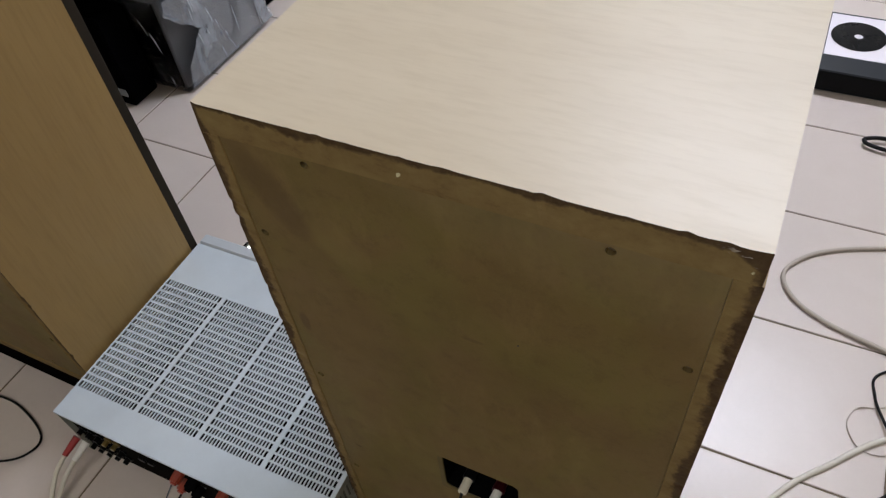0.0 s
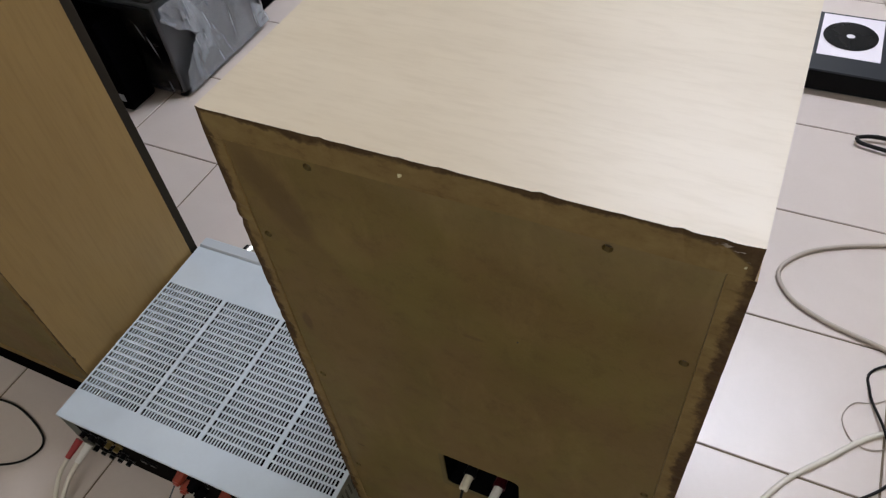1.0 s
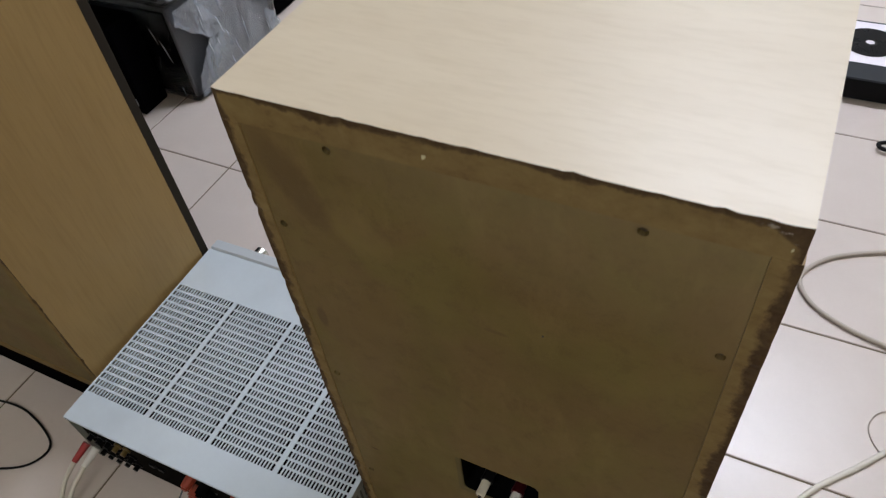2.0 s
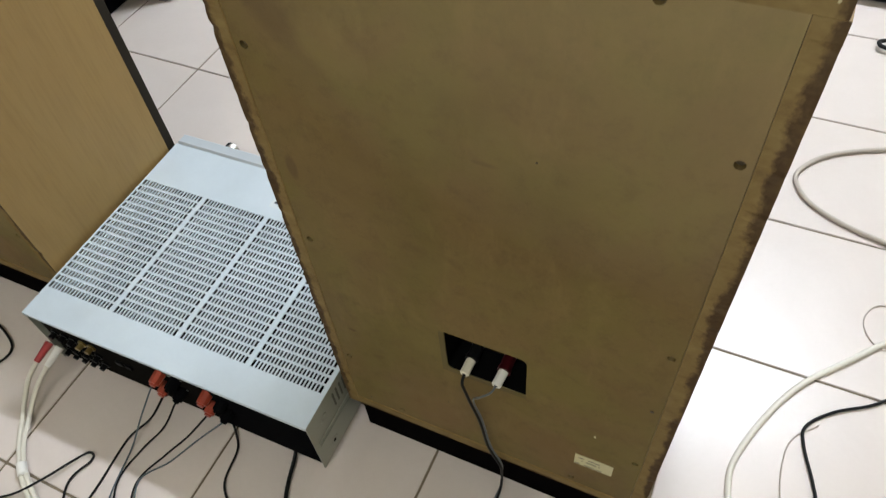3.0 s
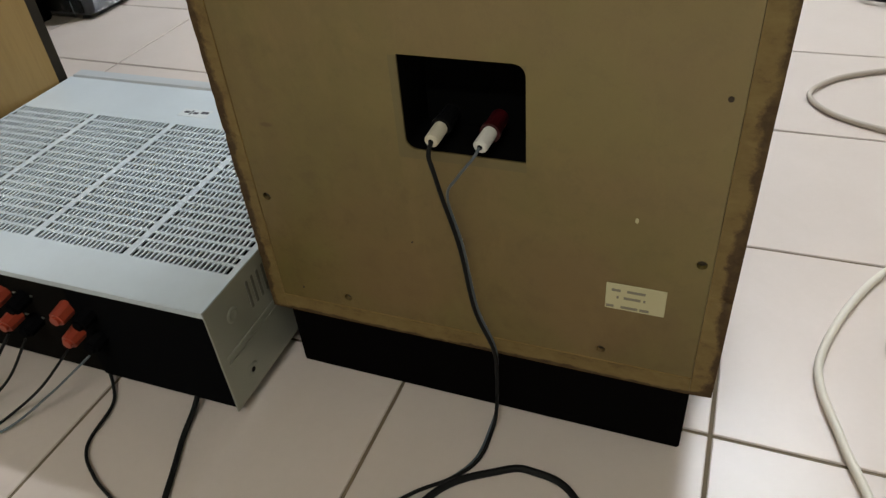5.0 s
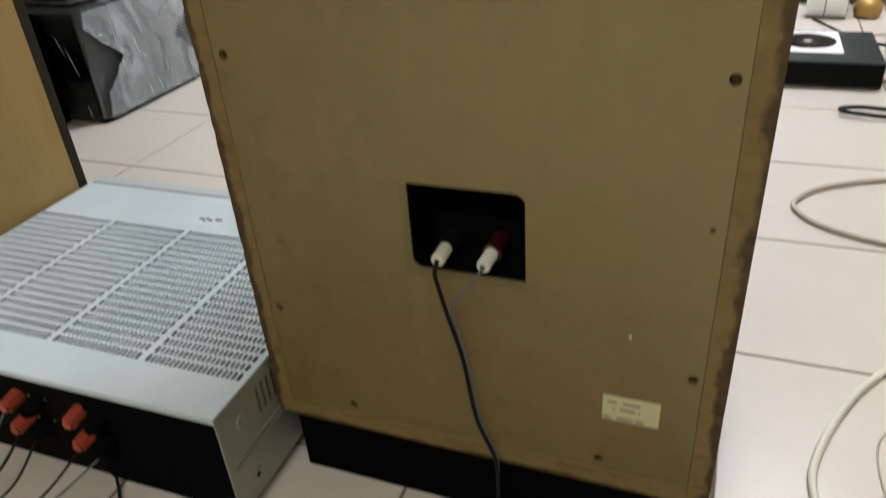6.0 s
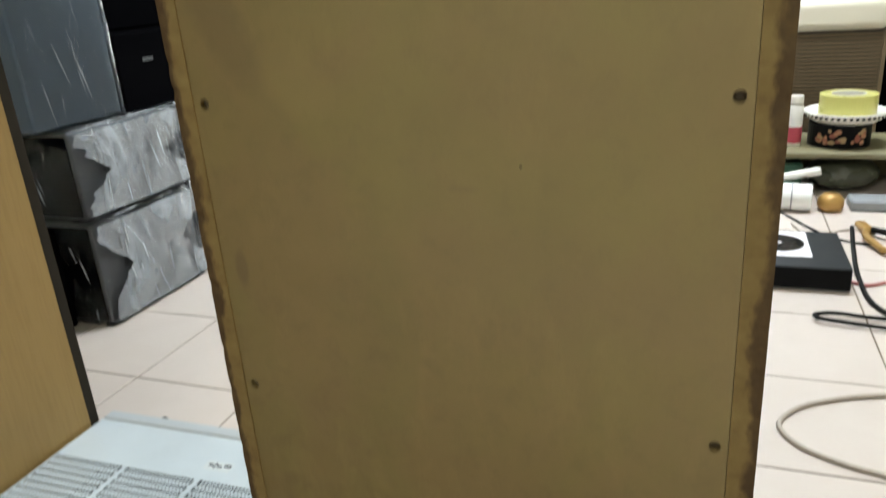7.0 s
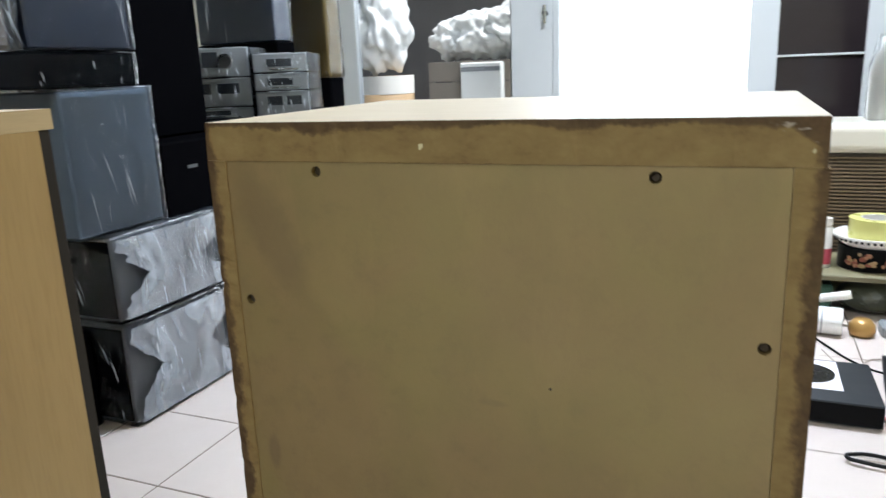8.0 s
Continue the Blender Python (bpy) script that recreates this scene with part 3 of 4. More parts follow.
speaker((-0.4795 - W, -0.010, 0), "matching oak veneered loudspeaker with dark front edge beside the amplifier", False)

# ---- amplifier ----
AX0, AX1, AY0, AY1, AZ = -0.470, -0.007, -0.079, 0.279, 0.1355
amp = thing("amplifier", (-0.0008, 0.0001, 0), "silver stereo amplifier with slotted lid standing on floor tiles", "amplifier", turn=0.6)
part("chassis", box(AX0 + 0.004, AX1 - 0.004, -0.066, 0.276, 0.010, 0.070), INSIDE, amp, "chassis coloured near black for its inner shade")


def slotted_lid():
    """The lid's top: plain margins, four groups of slots and the bars between."""
    bm = bmesh.new()
    zt, zb = AZ, AZ - 0.0016
    gy0, gy1, rows = -0.0310, 0.1930, 18
    groups = [(-0.4665, -0.3545), (-0.3465, -0.2405), (-0.2325, -0.1270), (-0.1190, -0.0135)]

    def bar(x0, x1, y0, y1):
        v = [bm.verts.new(c) for c in ((x0, y0, zb), (x1, y0, zb), (x1, y1, zb), (x0, y1, zb), (x0, y0, zt), (x1, y0, zt), (x1, y1, zt), (x0, y1, zt))]
        for q in ((4, 5, 6, 7), (3, 2, 1, 0), (0, 1, 5, 4), (1, 2, 6, 5), (2, 3, 7, 6), (3, 0, 4, 7)):
            bm.faces.new([v[k] for k in q])

    bar(AX0, AX1, AY0, gy0)
    bar(AX0, AX1, gy1, AY1)
    xs = [AX0, *[c for g in groups for c in g], AX1]
    for a, b in zip(xs[::2], xs[1::2]):
        bar(a, b, gy0, gy1)
    pitch = (gy1 - gy0) / rows
    for gx0, gx1 in groups:
        n = 20
        step = (gx1 - gx0) / n
        for r in range(rows):
            y = gy0 + r * pitch
            if r:
                bar(gx0, gx1, y - 0.0016, y + 0.0016)
            ya = y + (0.0016 if r else 0)
            yb = y + pitch - (0.0016 if r < rows - 1 else 0)
            for k in range(1, n):
                x = gx0 + k * step
                bar(x - 0.00105, x + 0.00105, ya, yb)
    return bm


lid = part("lid", slotted_lid(), SILVER, amp, "silver painted steel lid with rows of slots")
part("lid_edge", box(AX0, AX1, AY0 - 0.0012, AY0, AZ - 0.006, AZ - 0.0002), SILVER, lid)
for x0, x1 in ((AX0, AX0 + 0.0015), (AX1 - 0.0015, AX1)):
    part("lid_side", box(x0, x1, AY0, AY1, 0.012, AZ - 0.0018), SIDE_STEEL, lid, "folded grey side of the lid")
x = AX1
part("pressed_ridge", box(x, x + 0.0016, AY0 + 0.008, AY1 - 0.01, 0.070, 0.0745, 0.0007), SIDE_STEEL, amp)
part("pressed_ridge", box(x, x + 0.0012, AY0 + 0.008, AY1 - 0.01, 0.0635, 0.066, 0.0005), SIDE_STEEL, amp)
# vent slots as raised strips, the recess shade put into their colour
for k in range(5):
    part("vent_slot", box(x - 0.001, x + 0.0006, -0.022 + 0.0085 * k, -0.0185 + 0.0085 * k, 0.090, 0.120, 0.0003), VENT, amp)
for sy, sz in ((-0.048, 0.105), (-0.045, 0.034)):
    bm = lathe([(0.0, 0.0003), (0.0040, 0.0004), (0.0060, 0.0016), (0.0078, 0.0)], n=24)
    bmesh.ops.transform(bm, matrix=Matrix.Translation((x, sy, sz)) @ pose(0, 0, 0, 0, 90), verts=bm.verts)
    part("pressed_dimple", bm, SIDE_STEEL, amp, "round pressed dimple", True)
part("screw_hole", rod((x - 0.001, -0.0455, 0.034), (x + 0.0008, -0.0455, 0.034), 0.0026, n=14), INSIDE, amp)
part("fascia", box(AX0 - 0.002, AX1 + 0.002, AY1 + 0.002, AY1 + 0.024, 0.010, AZ + 0.001, 0.003), FASCIA, amp, "brushed metal front plate")
for kx, kz, r in ((-0.395, 0.108, 0.014), (-0.33, 0.06, 0.012), (-0.1, 0.07, 0.024)):
    part("knob", rod((kx, AY1 + 0.024, kz), (kx, AY1 + 0.044, kz), r, r * 0.92, 24), STEEL, amp, "shiny metal knob", False)
for kx in (-0.43, -0.05):
    for ky in (-0.03, 0.23):
        part("foot", rod((kx, ky, 0.0), (kx, ky, 0.012), 0.017, 0.019, 20), RUBBER, amp)
part("rear_panel", box(AX0 + 0.004, AX1 - 0.005, -0.072, -0.0665, 0.010, 0.128), REAR, amp, "dark rear panel with sockets")
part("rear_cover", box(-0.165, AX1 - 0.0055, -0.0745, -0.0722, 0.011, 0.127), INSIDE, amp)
# small print on the lid, not readable
part("lid_sticker", box(-0.246, -0.206, 0.213, 0.231, AZ, AZ + 0.0003), STICKER, lid, "worn white sticker")
for a, b, c, d in ((-0.241, -0.234, 0.221, 0.225), (-0.232, -0.230, 0.217, 0.228), (-0.228, -0.221, 0.220, 0.224), (-0.218, -0.208, 0.222, 0.227)):
    part("lid_mark", box(a, b, c, d, AZ + 0.0003, AZ + 0.0007), DARK_INK, lid)
# sockets on the rear
for gx in (-0.250, -0.171):
    for dz in (0.097, 0.068):
        for dx, m_ in ((0.0, ORANGE_RED), (0.026, INSIDE)):
            post = part("speaker_post", rod((gx + dx, -0.072, dz), (gx + dx, -0.089, dz - 0.002), 0.0086, 0.0078, 8), m_, amp, "orange red post" if dx == 0 else "black post")
            part("post_tip", rod((gx + dx, -0.089, dz - 0.002), (gx + dx, -0.092, dz - 0.002), 0.005, n=10), m_, post)
for gx in (-0.250, -0.171):
    for dz in (0.099, 0.071):
        part("panel_mark", box(gx + 0.012, gx + 0.036, -0.0732, -0.0720, dz - 0.0008, dz + 0.0008), VENT, amp, "thin grey printed line")
for k in range(5):
    for dz in (0.036, 0.060, 0.084):
        px = -0.447 + 0.017 * k
        if (k, dz) in ((0, 0.060), (1, 0.060)):
            continue
        bm = rod((px, -0.072, dz), (px, -0.0745, dz), 0.0068, n=14)
        rod((px, -0.0745, dz), (px, -0.083, dz), 0.0042, n=12, bm=bm)
        part("phono_socket", bm, GOLD if k > 2 and dz > 0.07 else BLACK, amp)
for px in (-0.335, -0.318):
    part("slide_switch", box(px - 0.006, px + 0.006, -0.0755, -0.0722, 0.064, 0.074, 0.001), BLACK, amp)

# ---- cables ----
twin = thing("phono_lead", (-0.455, -0.083, 0.0), "off-white twin phono lead with red and white plugs", "cable")
for dx, m_ in ((-0.010, RED), (0.0105, WHITE_PLUG)):
    bm = rod((dx, -0.004, 0.060), (dx - 0.004, -0.034, 0.050), 0.0062, 0.0045, 14)
    part("phono_plug", bm, m_, twin, "", False)
part("lead", cord([(-0.014, -0.034, 0.050), (-0.020, -0.060, 0.030), (-0.004, -0.100, 0.010), (0.024, -0.140, 0.0045), (0.070, -0.178, 0.004), (0.150, -0.215, 0.004), (0.26, -0.26, 0.004)], 0.0036), WHITE_CABLE, twin, "", True)
part("lead", cord([(0.0065, -0.034, 0.050), (0.0, -0.062, 0.030), (0.008, -0.100, 0.010), (0.032, -0.140, 0.0045), (0.077, -0.174, 0.004), (0.155, -0.209, 0.004), (0.265, -0.253, 0.004)], 0.0036), WHITE_CABLE, twin, "", True)
part("splitter_sleeve", cord([(0.046, -0.157, 0.0055), (0.060, -0.168, 0.0055)], 0.0075), WHITE_PLUG, twin, "", True)

WIRE = "thin black wire trailing over tiles from the amplifier"
cable("speaker_wire", [(-0.254, -0.0905, 0.053), (-0.268, -0.118, 0.025), (-0.293, -0.15, 0.003), (-0.288, -0.212, 0.003), (-0.281, -0.286, 0.003), (-0.25, -0.42, 0.003)], 0.0016, RUBBER, WIRE)
cable("speaker_wire", [(-0.232, -0.0905, 0.053), (-0.245, -0.12, 0.02), (-0.264, -0.155, 0.003), (-0.266, -0.204, 0.003), (-0.236, -0.265, 0.003), (-0.21, -0.40, 0.003)], 0.0014, RUBBER, WIRE)
cable("speaker_wire", [(-0.179, -0.0905, 0.053), (-0.205, -0.118, 0.02), (-0.228, -0.150, 0.003), (-0.240, -0.197, 0.003), (-0.213, -0.256, 0.003), (-0.17, -0.40, 0.003)], 0.0014, RUBBER, WIRE)
cable("speaker_wire", [(-0.153, -0.0905, 0.053), (-0.19, -0.120, 0.02), (-0.216, -0.155, 0.003), (-0.2365, -0.192, 0.0065), (-0.2165, -0.241, 0.0055), (-0.18, -0.395, 0.003)], 0.0012, BLUE_WIRE, "thin clear bluish wire trailing over tiles")
cable("speaker_wire", [(-0.258, -0.0905, 0.085), (-0.272, -0.125, 0.04), (-0.278, -0.16, 0.004), (-0.262, -0.225, 0.003), (-0.225, -0.31, 0.003)], 0.0012, BLUE_WIRE, "thin grey wire trailing over tiles")
cable("mains_lead", [(-0.167, -0.070, 0.012), (-0.152, -0.084, 0.004), (-0.137, -0.104, 0.003), (-0.127, -0.149, 0.003), (-0.096, -0.174, 0.003), (-0.04, -0.20, 0.003), (0.05, -0.27, 0.003)], 0.0016, RUBBER, "black lead coming from under the amplifier")
cable("mains_lead", [(-0.060, -0.066, 0.014), (-0.055, -0.085, 0.006), (-0.046, -0.116, 0.0035), (-0.026, -0.164, 0.0035), (0.01, -0.26, 0.0035), (0.02, -0.4, 0.0035)], 0.0027, RUBBER, "thick black mains lead lying on tiles")
cable("looped_wire", [(-0.48, -0.34, 0.003), (-0.401, -0.286, 0.003), (-0.369, -0.255, 0.008), (-0.337, -0.198, 0.006), (-0.326, -0.188, 0.005), (-0.320, -0.197, 0.004), (-0.328, -0.238, 0.003), (-0.281, -0.310, 0.003), (-0.27, -0.38, 0.003)], 0.0017, RUBBER, "thin black looped wire on floor tiles")
cable("looped_wire", [(-0.80, -0.09, 0.003), (-0.692, -0.071, 0.003), (-0.632, -0.076, 0.003), (-0.573, -0.098, 0.003), (-0.566, -0.126, 0.003), (-0.597, -0.158, 0.003), (-0.70, -0.20, 0.003)], 0.0019, RUBBER, "black wire curving over floor tiles")

lead = thing("speaker_lead", (0.0, 0.0, 0.0), "black and bluish speaker lead with two pale plugs", "cable")
for base, tip, m_ in (((0.1780, 0.011, 0.2788), (0.1773, -0.0055, 0.2773), CREAM_PLUG), ((0.2140, 0.011, 0.2795), (0.2124, -0.0055, 0.2776), WHITE_PLUG)):
    b0, b1 = Vector(base), Vector(tip)
    bm = rod(b0, b1, 0.0052, n=18)
    rod(b1 - (b1 - b0) * 0.001, b1 + (b1 - b0) * 0.06, 0.0050, 0.0043, 18, bm=bm)
    pl = part("plug", bm, m_, lead, "cream plastic plug" if m_ is CREAM_PLUG else "white plastic plug")
    part("plug_hole", rod(b1 + (b1 - b0) * 0.05, b1 + (b1 - b0) * 0.08, 0.0020, n=10), INSIDE, pl)
part("core", cord([(0.1772, -0.0055, 0.2773), (0.1774, -0.013, 0.270), (0.1810, -0.015, 0.258), (0.1857, -0.015, 0.237), (0.1960, -0.015, 0.1955), (0.2044, -0.015, 0.1362), (0.2185, -0.015, 0.0960), (0.2195, -0.012, 0.0600), (0.2180, -0.012, 0.020), (0.2170, -0.022, 0.0035), (0.2155, -0.055, 0.003), (0.200, -0.080, 0.003), (0.165, -0.115, 0.003), (0.135, -0.19, 0.003), (0.13, -0.32, 0.003)], 0.0017), RUBBER, lead, "", True)
part("core", cord([(0.2122, -0.0055, 0.2776), (0.2092, -0.013, 0.272), (0.1980, -0.015, 0.2568), (0.1885, -0.0125, 0.237), (0.1975, -0.0122, 0.1955), (0.2058, -0.0122, 0.1362), (0.2190, -0.0122, 0.0960), (0.2190, -0.0095, 0.0600), (0.2175, -0.0095, 0.020), (0.2145, -0.022, 0.003), (0.2125, -0.055, 0.003), (0.197, -0.082, 0.003), (0.162, -0.117, 0.003), (0.132, -0.19, 0.003), (0.127, -0.32, 0.003)], 0.0011), BLUE_WIRE, lead, "thin bluish clear wire", True)
cable("mains_lead", [(0.16, -0.32, 0.003), (0.162, -0.19, 0.003), (0.19, -0.100, 0.004), (0.235, -0.062, 0.003), (0.262, -0.054, 0.003), (0.300, -0.068, 0.003), (0.34, -0.14, 0.003), (0.33, -0.3, 0.003)], 0.0032, RUBBER, "thick black lead curving over floor tiles")

cable("grey_cable", [(1.0, 0.88, 0.004), (0.80, 0.865, 0.004), (0.638, 0.815, 0.004), (0.555, 0.778, 0.004), (0.507, 0.741, 0.004), (0.480, 0.690, 0.004), (0.503, 0.640, 0.004), (0.561, 0.606, 0.004), (0.645, 0.584, 0.004), (0.80, 0.545, 0.004), (1.0, 0.56, 0.004)], 0.0042, GREY_CABLE, "grey-beige cable looping over floor tiles")
cable("white_cable", [(1.0, 0.62, 0.004), (0.80, 0.50, 0.004), (0.666, 0.418, 0.004), (0.596, 0.345, 0.004), (0.546, 0.288, 0.004), (0.510, 0.223, 0.004), (0.484, 0.150, 0.004), (0.482, 0.105, 0.004), (0.498, 0.045, 0.004), (0.52, -0.05, 0.004), (0.50, -0.25, 0.004)], 0.0041, WHITE_CABLE, "off-white cable snaking over floor tiles")
cable("black_cable", [(0.80, 0.62, 0.003), (0.657, 0.542, 0.003), (0.646, 0.488, 0.003), (0.67, 0.42, 0.009), (0.685, 0.35, 0.004), (0.642, 0.297, 0.003), (0.591, 0.262, 0.003), (0.560, 0.228, 0.003), (0.560, 0.200, 0.003), (0.578, 0.151, 0.003), (0.583, 0.122, 0.003), (0.562, 0.074, 0.003), (0.53, 0.0, 0.003), (0.55, -0.2, 0.003)], 0.0022, RUBBER, "black cable winding over floor tiles")
cable("clear_wire", [(0.72, 0.53, 0.002), (0.66, 0.475, 0.002), (0.625, 0.46, 0.002), (0.612, 0.425, 0.002), (0.632, 0.39, 0.002), (0.668, 0.392, 0.002), (0.70, 0.43, 0.002)], 0.001, GREY_CABLE, "very thin pale wire in a loose loop")
cable("clear_wire", [(0.575, 0.235, 0.002), (0.545, 0.20, 0.002), (0.540, 0.15, 0.002), (0.548, 0.10, 0.002), (0.57, 0.03, 0.002)], 0.001, GREY_CABLE, "very thin pale wire beside a black cable")
cable("black_loop", [(0.86, 1.135, 0.004), (0.70, 1.118, 0.008), (0.618, 1.120, 0.012), (0.580, 1.110, 0.012), (0.574, 1.100, 0.011), (0.592, 1.090, 0.010), (0.68, 1.078, 0.008), (0.86, 1.06, 0.004)], 0.0042, RUBBER, "thick black cable end bent in a loop")

# ---- disc player ----
pl = thing("disc_player", (0.314, 1.256, 0.0), "low black disc player lying on floor tiles", "disc player")
part("case", box(0, 0.347, 0, 0.245, 0.004, 0.057, 0.002), PLAYER, pl, "dark slate metal case")
for fx in (0.03, 0.317):
    for fy in (0.03, 0.215):
        part("foot", rod((fx, fy, 0), (fx, fy, 0.006), 0.012, n=16), RUBBER, pl)
part("front_strip", box(0.002, 0.345, -0.0015, 0.001, 0.008, 0.054, 0.0005), BLACK, pl)
sl = sheet("disc_sleeve", box(0.456, 0.588, 1.318, 1.492, 0.0572, 0.0578), PAPER, "white paper sleeve lying on the black player", "sleeve")
bm = lathe([(0.0095, 0.0), (0.0585, 0.0), (0.0585, 0.0012), (0.0095, 0.0012), (0.0095, 0.0)], (0.520, 1.406, 0.0582), 48)
sheet("disc", bm, DISC, "glossy black disc with white centre on paper", "disc")

# ---- clutter beyond the player ----
cable("thin_wire", [(0.56, 1.83, 0.003), (0.60, 1.74, 0.003), (0.64, 1.66, 0.003), (0.69, 1.60, 0.003), (0.76, 1.57, 0.003)], 0.003, RUBBER, "thin black wire tangled on floor tiles")
cable("thin_wire", [(0.58, 1.72, 0.003), (0.62, 1.60, 0.003), (0.66, 1.61, 0.009), (0.70, 1.68, 0.003), (0.80, 1.70, 0.003)], 0.002, GREY_CABLE, "thin grey wire tangled on floor tiles")
cable("black_cable", [(0.72, 1.66, 0.02), (0.702, 1.50, 0.012), (0.690, 1.34, 0.005), (0.70, 1.18, 0.005), (0.78, 1.10, 0.005), (0.95, 1.12, 0.005)], 0.0055, RUBBER, "thick black cable beside the disc player")
cable("red_wire", [(0.655, 1.33, 0.004), (0.70, 1.30, 0.004), (0.76, 1.33, 0.004), (0.84, 1.31, 0.004)], 0.004, plain("dull_pink_wire", (0.42, 0.16, 0.15), 0.45), "dull pink wire on floor tiles")
tool = thing("pliers", (0.772, 1.60, 0.0), "brass-coloured pliers with black grips on tiles", "pliers", turn=12)
part("jaw", box(-0.014, 0.014, 0.05, 0.12, 0.004, 0.022, 0.005), BRASS, tool, "brass coloured jaws")
part("grip", cord([(-0.008, 0.055, 0.016), (-0.028, 0.0, 0.018), (-0.022, -0.09, 0.012)], 0.009), BRASS, tool, "", True)
part("grip", cord([(0.008, 0.055, 0.016), (0.030, 0.0, 0.022), (0.024, -0.09, 0.012)], 0.009), RUBBER, tool, "", True)
roll = thing("paper_roll", (0.542, 1.87, 0.040), "white plastic roll with a dark open end", "roll", turn=-6)
bm = rod((0, 0, 0), (0.10, 0, 0), 0.040, n=32)
part("body", bm, SACK, roll, "", False)
part("bore", rod((0.0985, 0, 0), (0.1012, 0, 0), 0.026, n=24), INSIDE, roll, "dark open end")
part("band", rod((0.045, 0, 0), (0.049, 0, 0), 0.0412, n=32), PALE_BOX, roll)
spout = thing("white_tube", (0.60, 1.95, 0.0), "short white plastic tube leaning behind the roll", "tube")
part("tube_body", rod((-0.03, 0.0, 0.075), (0.07, 0.0, 0.098), 0.013, n=16), WHITE_PLUG, spout, "", False)
part("tube_stand", box(-0.03, 0.0, -0.012, 0.012, 0, 0.07, 0.003), GREEN, spout)
bm = lathe([(0.0, 0.0), (0.030, 0.002), (0.036, 0.018), (0.034, 0.036), (0.022, 0.050), (0.0, 0.053)], (0.694, 1.87, 0.0), 24)
o = link("wooden_bun", bm, BRASS, None, "", True)
tagged(o, "rounded amber coloured wooden bun on tiles", "ornament")
sheet("grey_tray", box(0.745, 0.97, 1.86, 1.94, 0.0, 0.034, 0.006), PALE_BOX, "pale grey flat plastic tray on tiles", "tray")
shelf = thing("low_shelf", (0.40, 2.0, 0.0), "low olive wooden shelf crowded with small things", "shelf")
part("shelf_board", box(0, 0.62, 0, 0.30, 0.122, 0.140, 0.003), OLIVE, shelf)
for sx in (0.0, 0.602):
    part("shelf_side", box(sx, sx + 0.018, 0.01, 0.30, 0, 0.1215), OLIVE, shelf)
part("shelf_back", box(0.018, 0.602, 0.285, 0.30, 0, 0.1215), OLIVE, shelf)
sheet("green_box", box(0.53, 0.63, 2.03, 2.20, 0, 0.098, 0.006), GREEN, "dark green plastic box under the shelf", "box")
bag = bmesh.new()
bmesh.ops.create_icosphere(bag, subdivisions=4, radius=1.0, matrix=Matrix.Translation((0.75, 2.10, 0.056)) @ Matrix.Diagonal((0.105, 0.075, 0.055, 1)))
for v in bag.verts:
    v.co += v.co.normalized() * 0.008 * noise.noise(v.co * 28)
    v.co.z = max(0.0, min(0.118, v.co.z))
sheet("dark_bag", bag, plain("dark_olive_plastic_bag", (0.05, 0.055, 0.035), 0.25), "crumpled dark olive plastic bag under the shelf", "bag")
tin = thing("biscuit_tin", (0.735, 2.14, 0.140), "round dark tin with a printed food picture", "tin")
part("tin_body", lathe([(0.0, 0.0), (0.089, 0.0), (0.089, 0.071), (0.0, 0.071)], n=40), BLACK, tin, "", False)
rnd = random.Random(4)
for k in range(30):
    a = radians(-90 + rnd.uniform(-50, 50))
    z = rnd.uniform(0.014, 0.054)
    bm = bmesh.new()
    bmesh.ops.create_icosphere(bm, subdivisions=2, radius=1, matrix=Matrix.Translation((0.0885 * math.cos(a), 0.0885 * math.sin(a), z)) @ pose(0, 0, 0, 0, 0, math.degrees(a) + 90) @ Matrix.Diagonal((rnd.uniform(0.005, 0.012), 0.0012, rnd.uniform(0.004, 0.009), 1)))
    part("printed_patch", bm, (FOOD, CARD, PINK_FOOD)[k % 3], tin, "", True)
plate = thing("plate", (0.746, 2.14, 0.211), "white plate with a dark chequered rim on a tin", "plate")
part("dish", lathe([(0.0, 0.002), (0.085, 0.0), (0.113, 0.018), (0.1205, 0.034), (0.118, 0.036), (0.105, 0.024), (0.08, 0.012), (0.0, 0.010)], n=56), WHITE_PLUG, plate, "", True)
for k in range(44):
    a = 2 * math.pi * k / 44
    bm = box(-0.0042, 0.0042, -0.0008, 0.0008, -0.006, 0.006)
    bmesh.ops.transform(bm, matrix=Matrix.Translation((0.1175 * math.cos(a), 0.1175 * math.sin(a), 0.0265)) @ pose(0, 0, 0, 0, 0, math.degrees(a) + 90) @ pose(0, 0, 0, -24), verts=bm.verts)
    part("rim_check", bm, BLACK, plate)
tape = thing("tape_roll", (0.750, 2.14, 0.224), "wide roll of yellow packing tape on a plate", "tape roll")
part("tape", lathe([(0.050, 0.0), (0.081, 0.0), (0.081, 0.072), (0.050, 0.072)], n=48), YELLOW, tape, "", False)
part("core", lathe([(0.050, 0.073), (0.046, 0.073), (0.046, 0.0), (0.050, 0.0)], n=48), WHITE_PLUG, tape, "pale cardboard core")
bottle = thing("bottle", (0.602, 2.10, 0.140), "white plastic bottle with a red label", "bottle")
part("bottle_body", lathe([(0.0, 0.0), (0.021, 0.0), (0.022, 0.01), (0.022, 0.125), (0.016, 0.135), (0.0, 0.135)], n=24), WHITE_PLUG, bottle, "", True)
part("bottle_label", lathe([(0.0225, 0.012), (0.0225, 0.062)], n=24), PINK, bottle, "pink red label", True)
part("cap", lathe([(0.0, 0.158), (0.019, 0.158), (0.020, 0.136), (0.0, 0.136)], n=24), WHITE_PLUG, bottle)

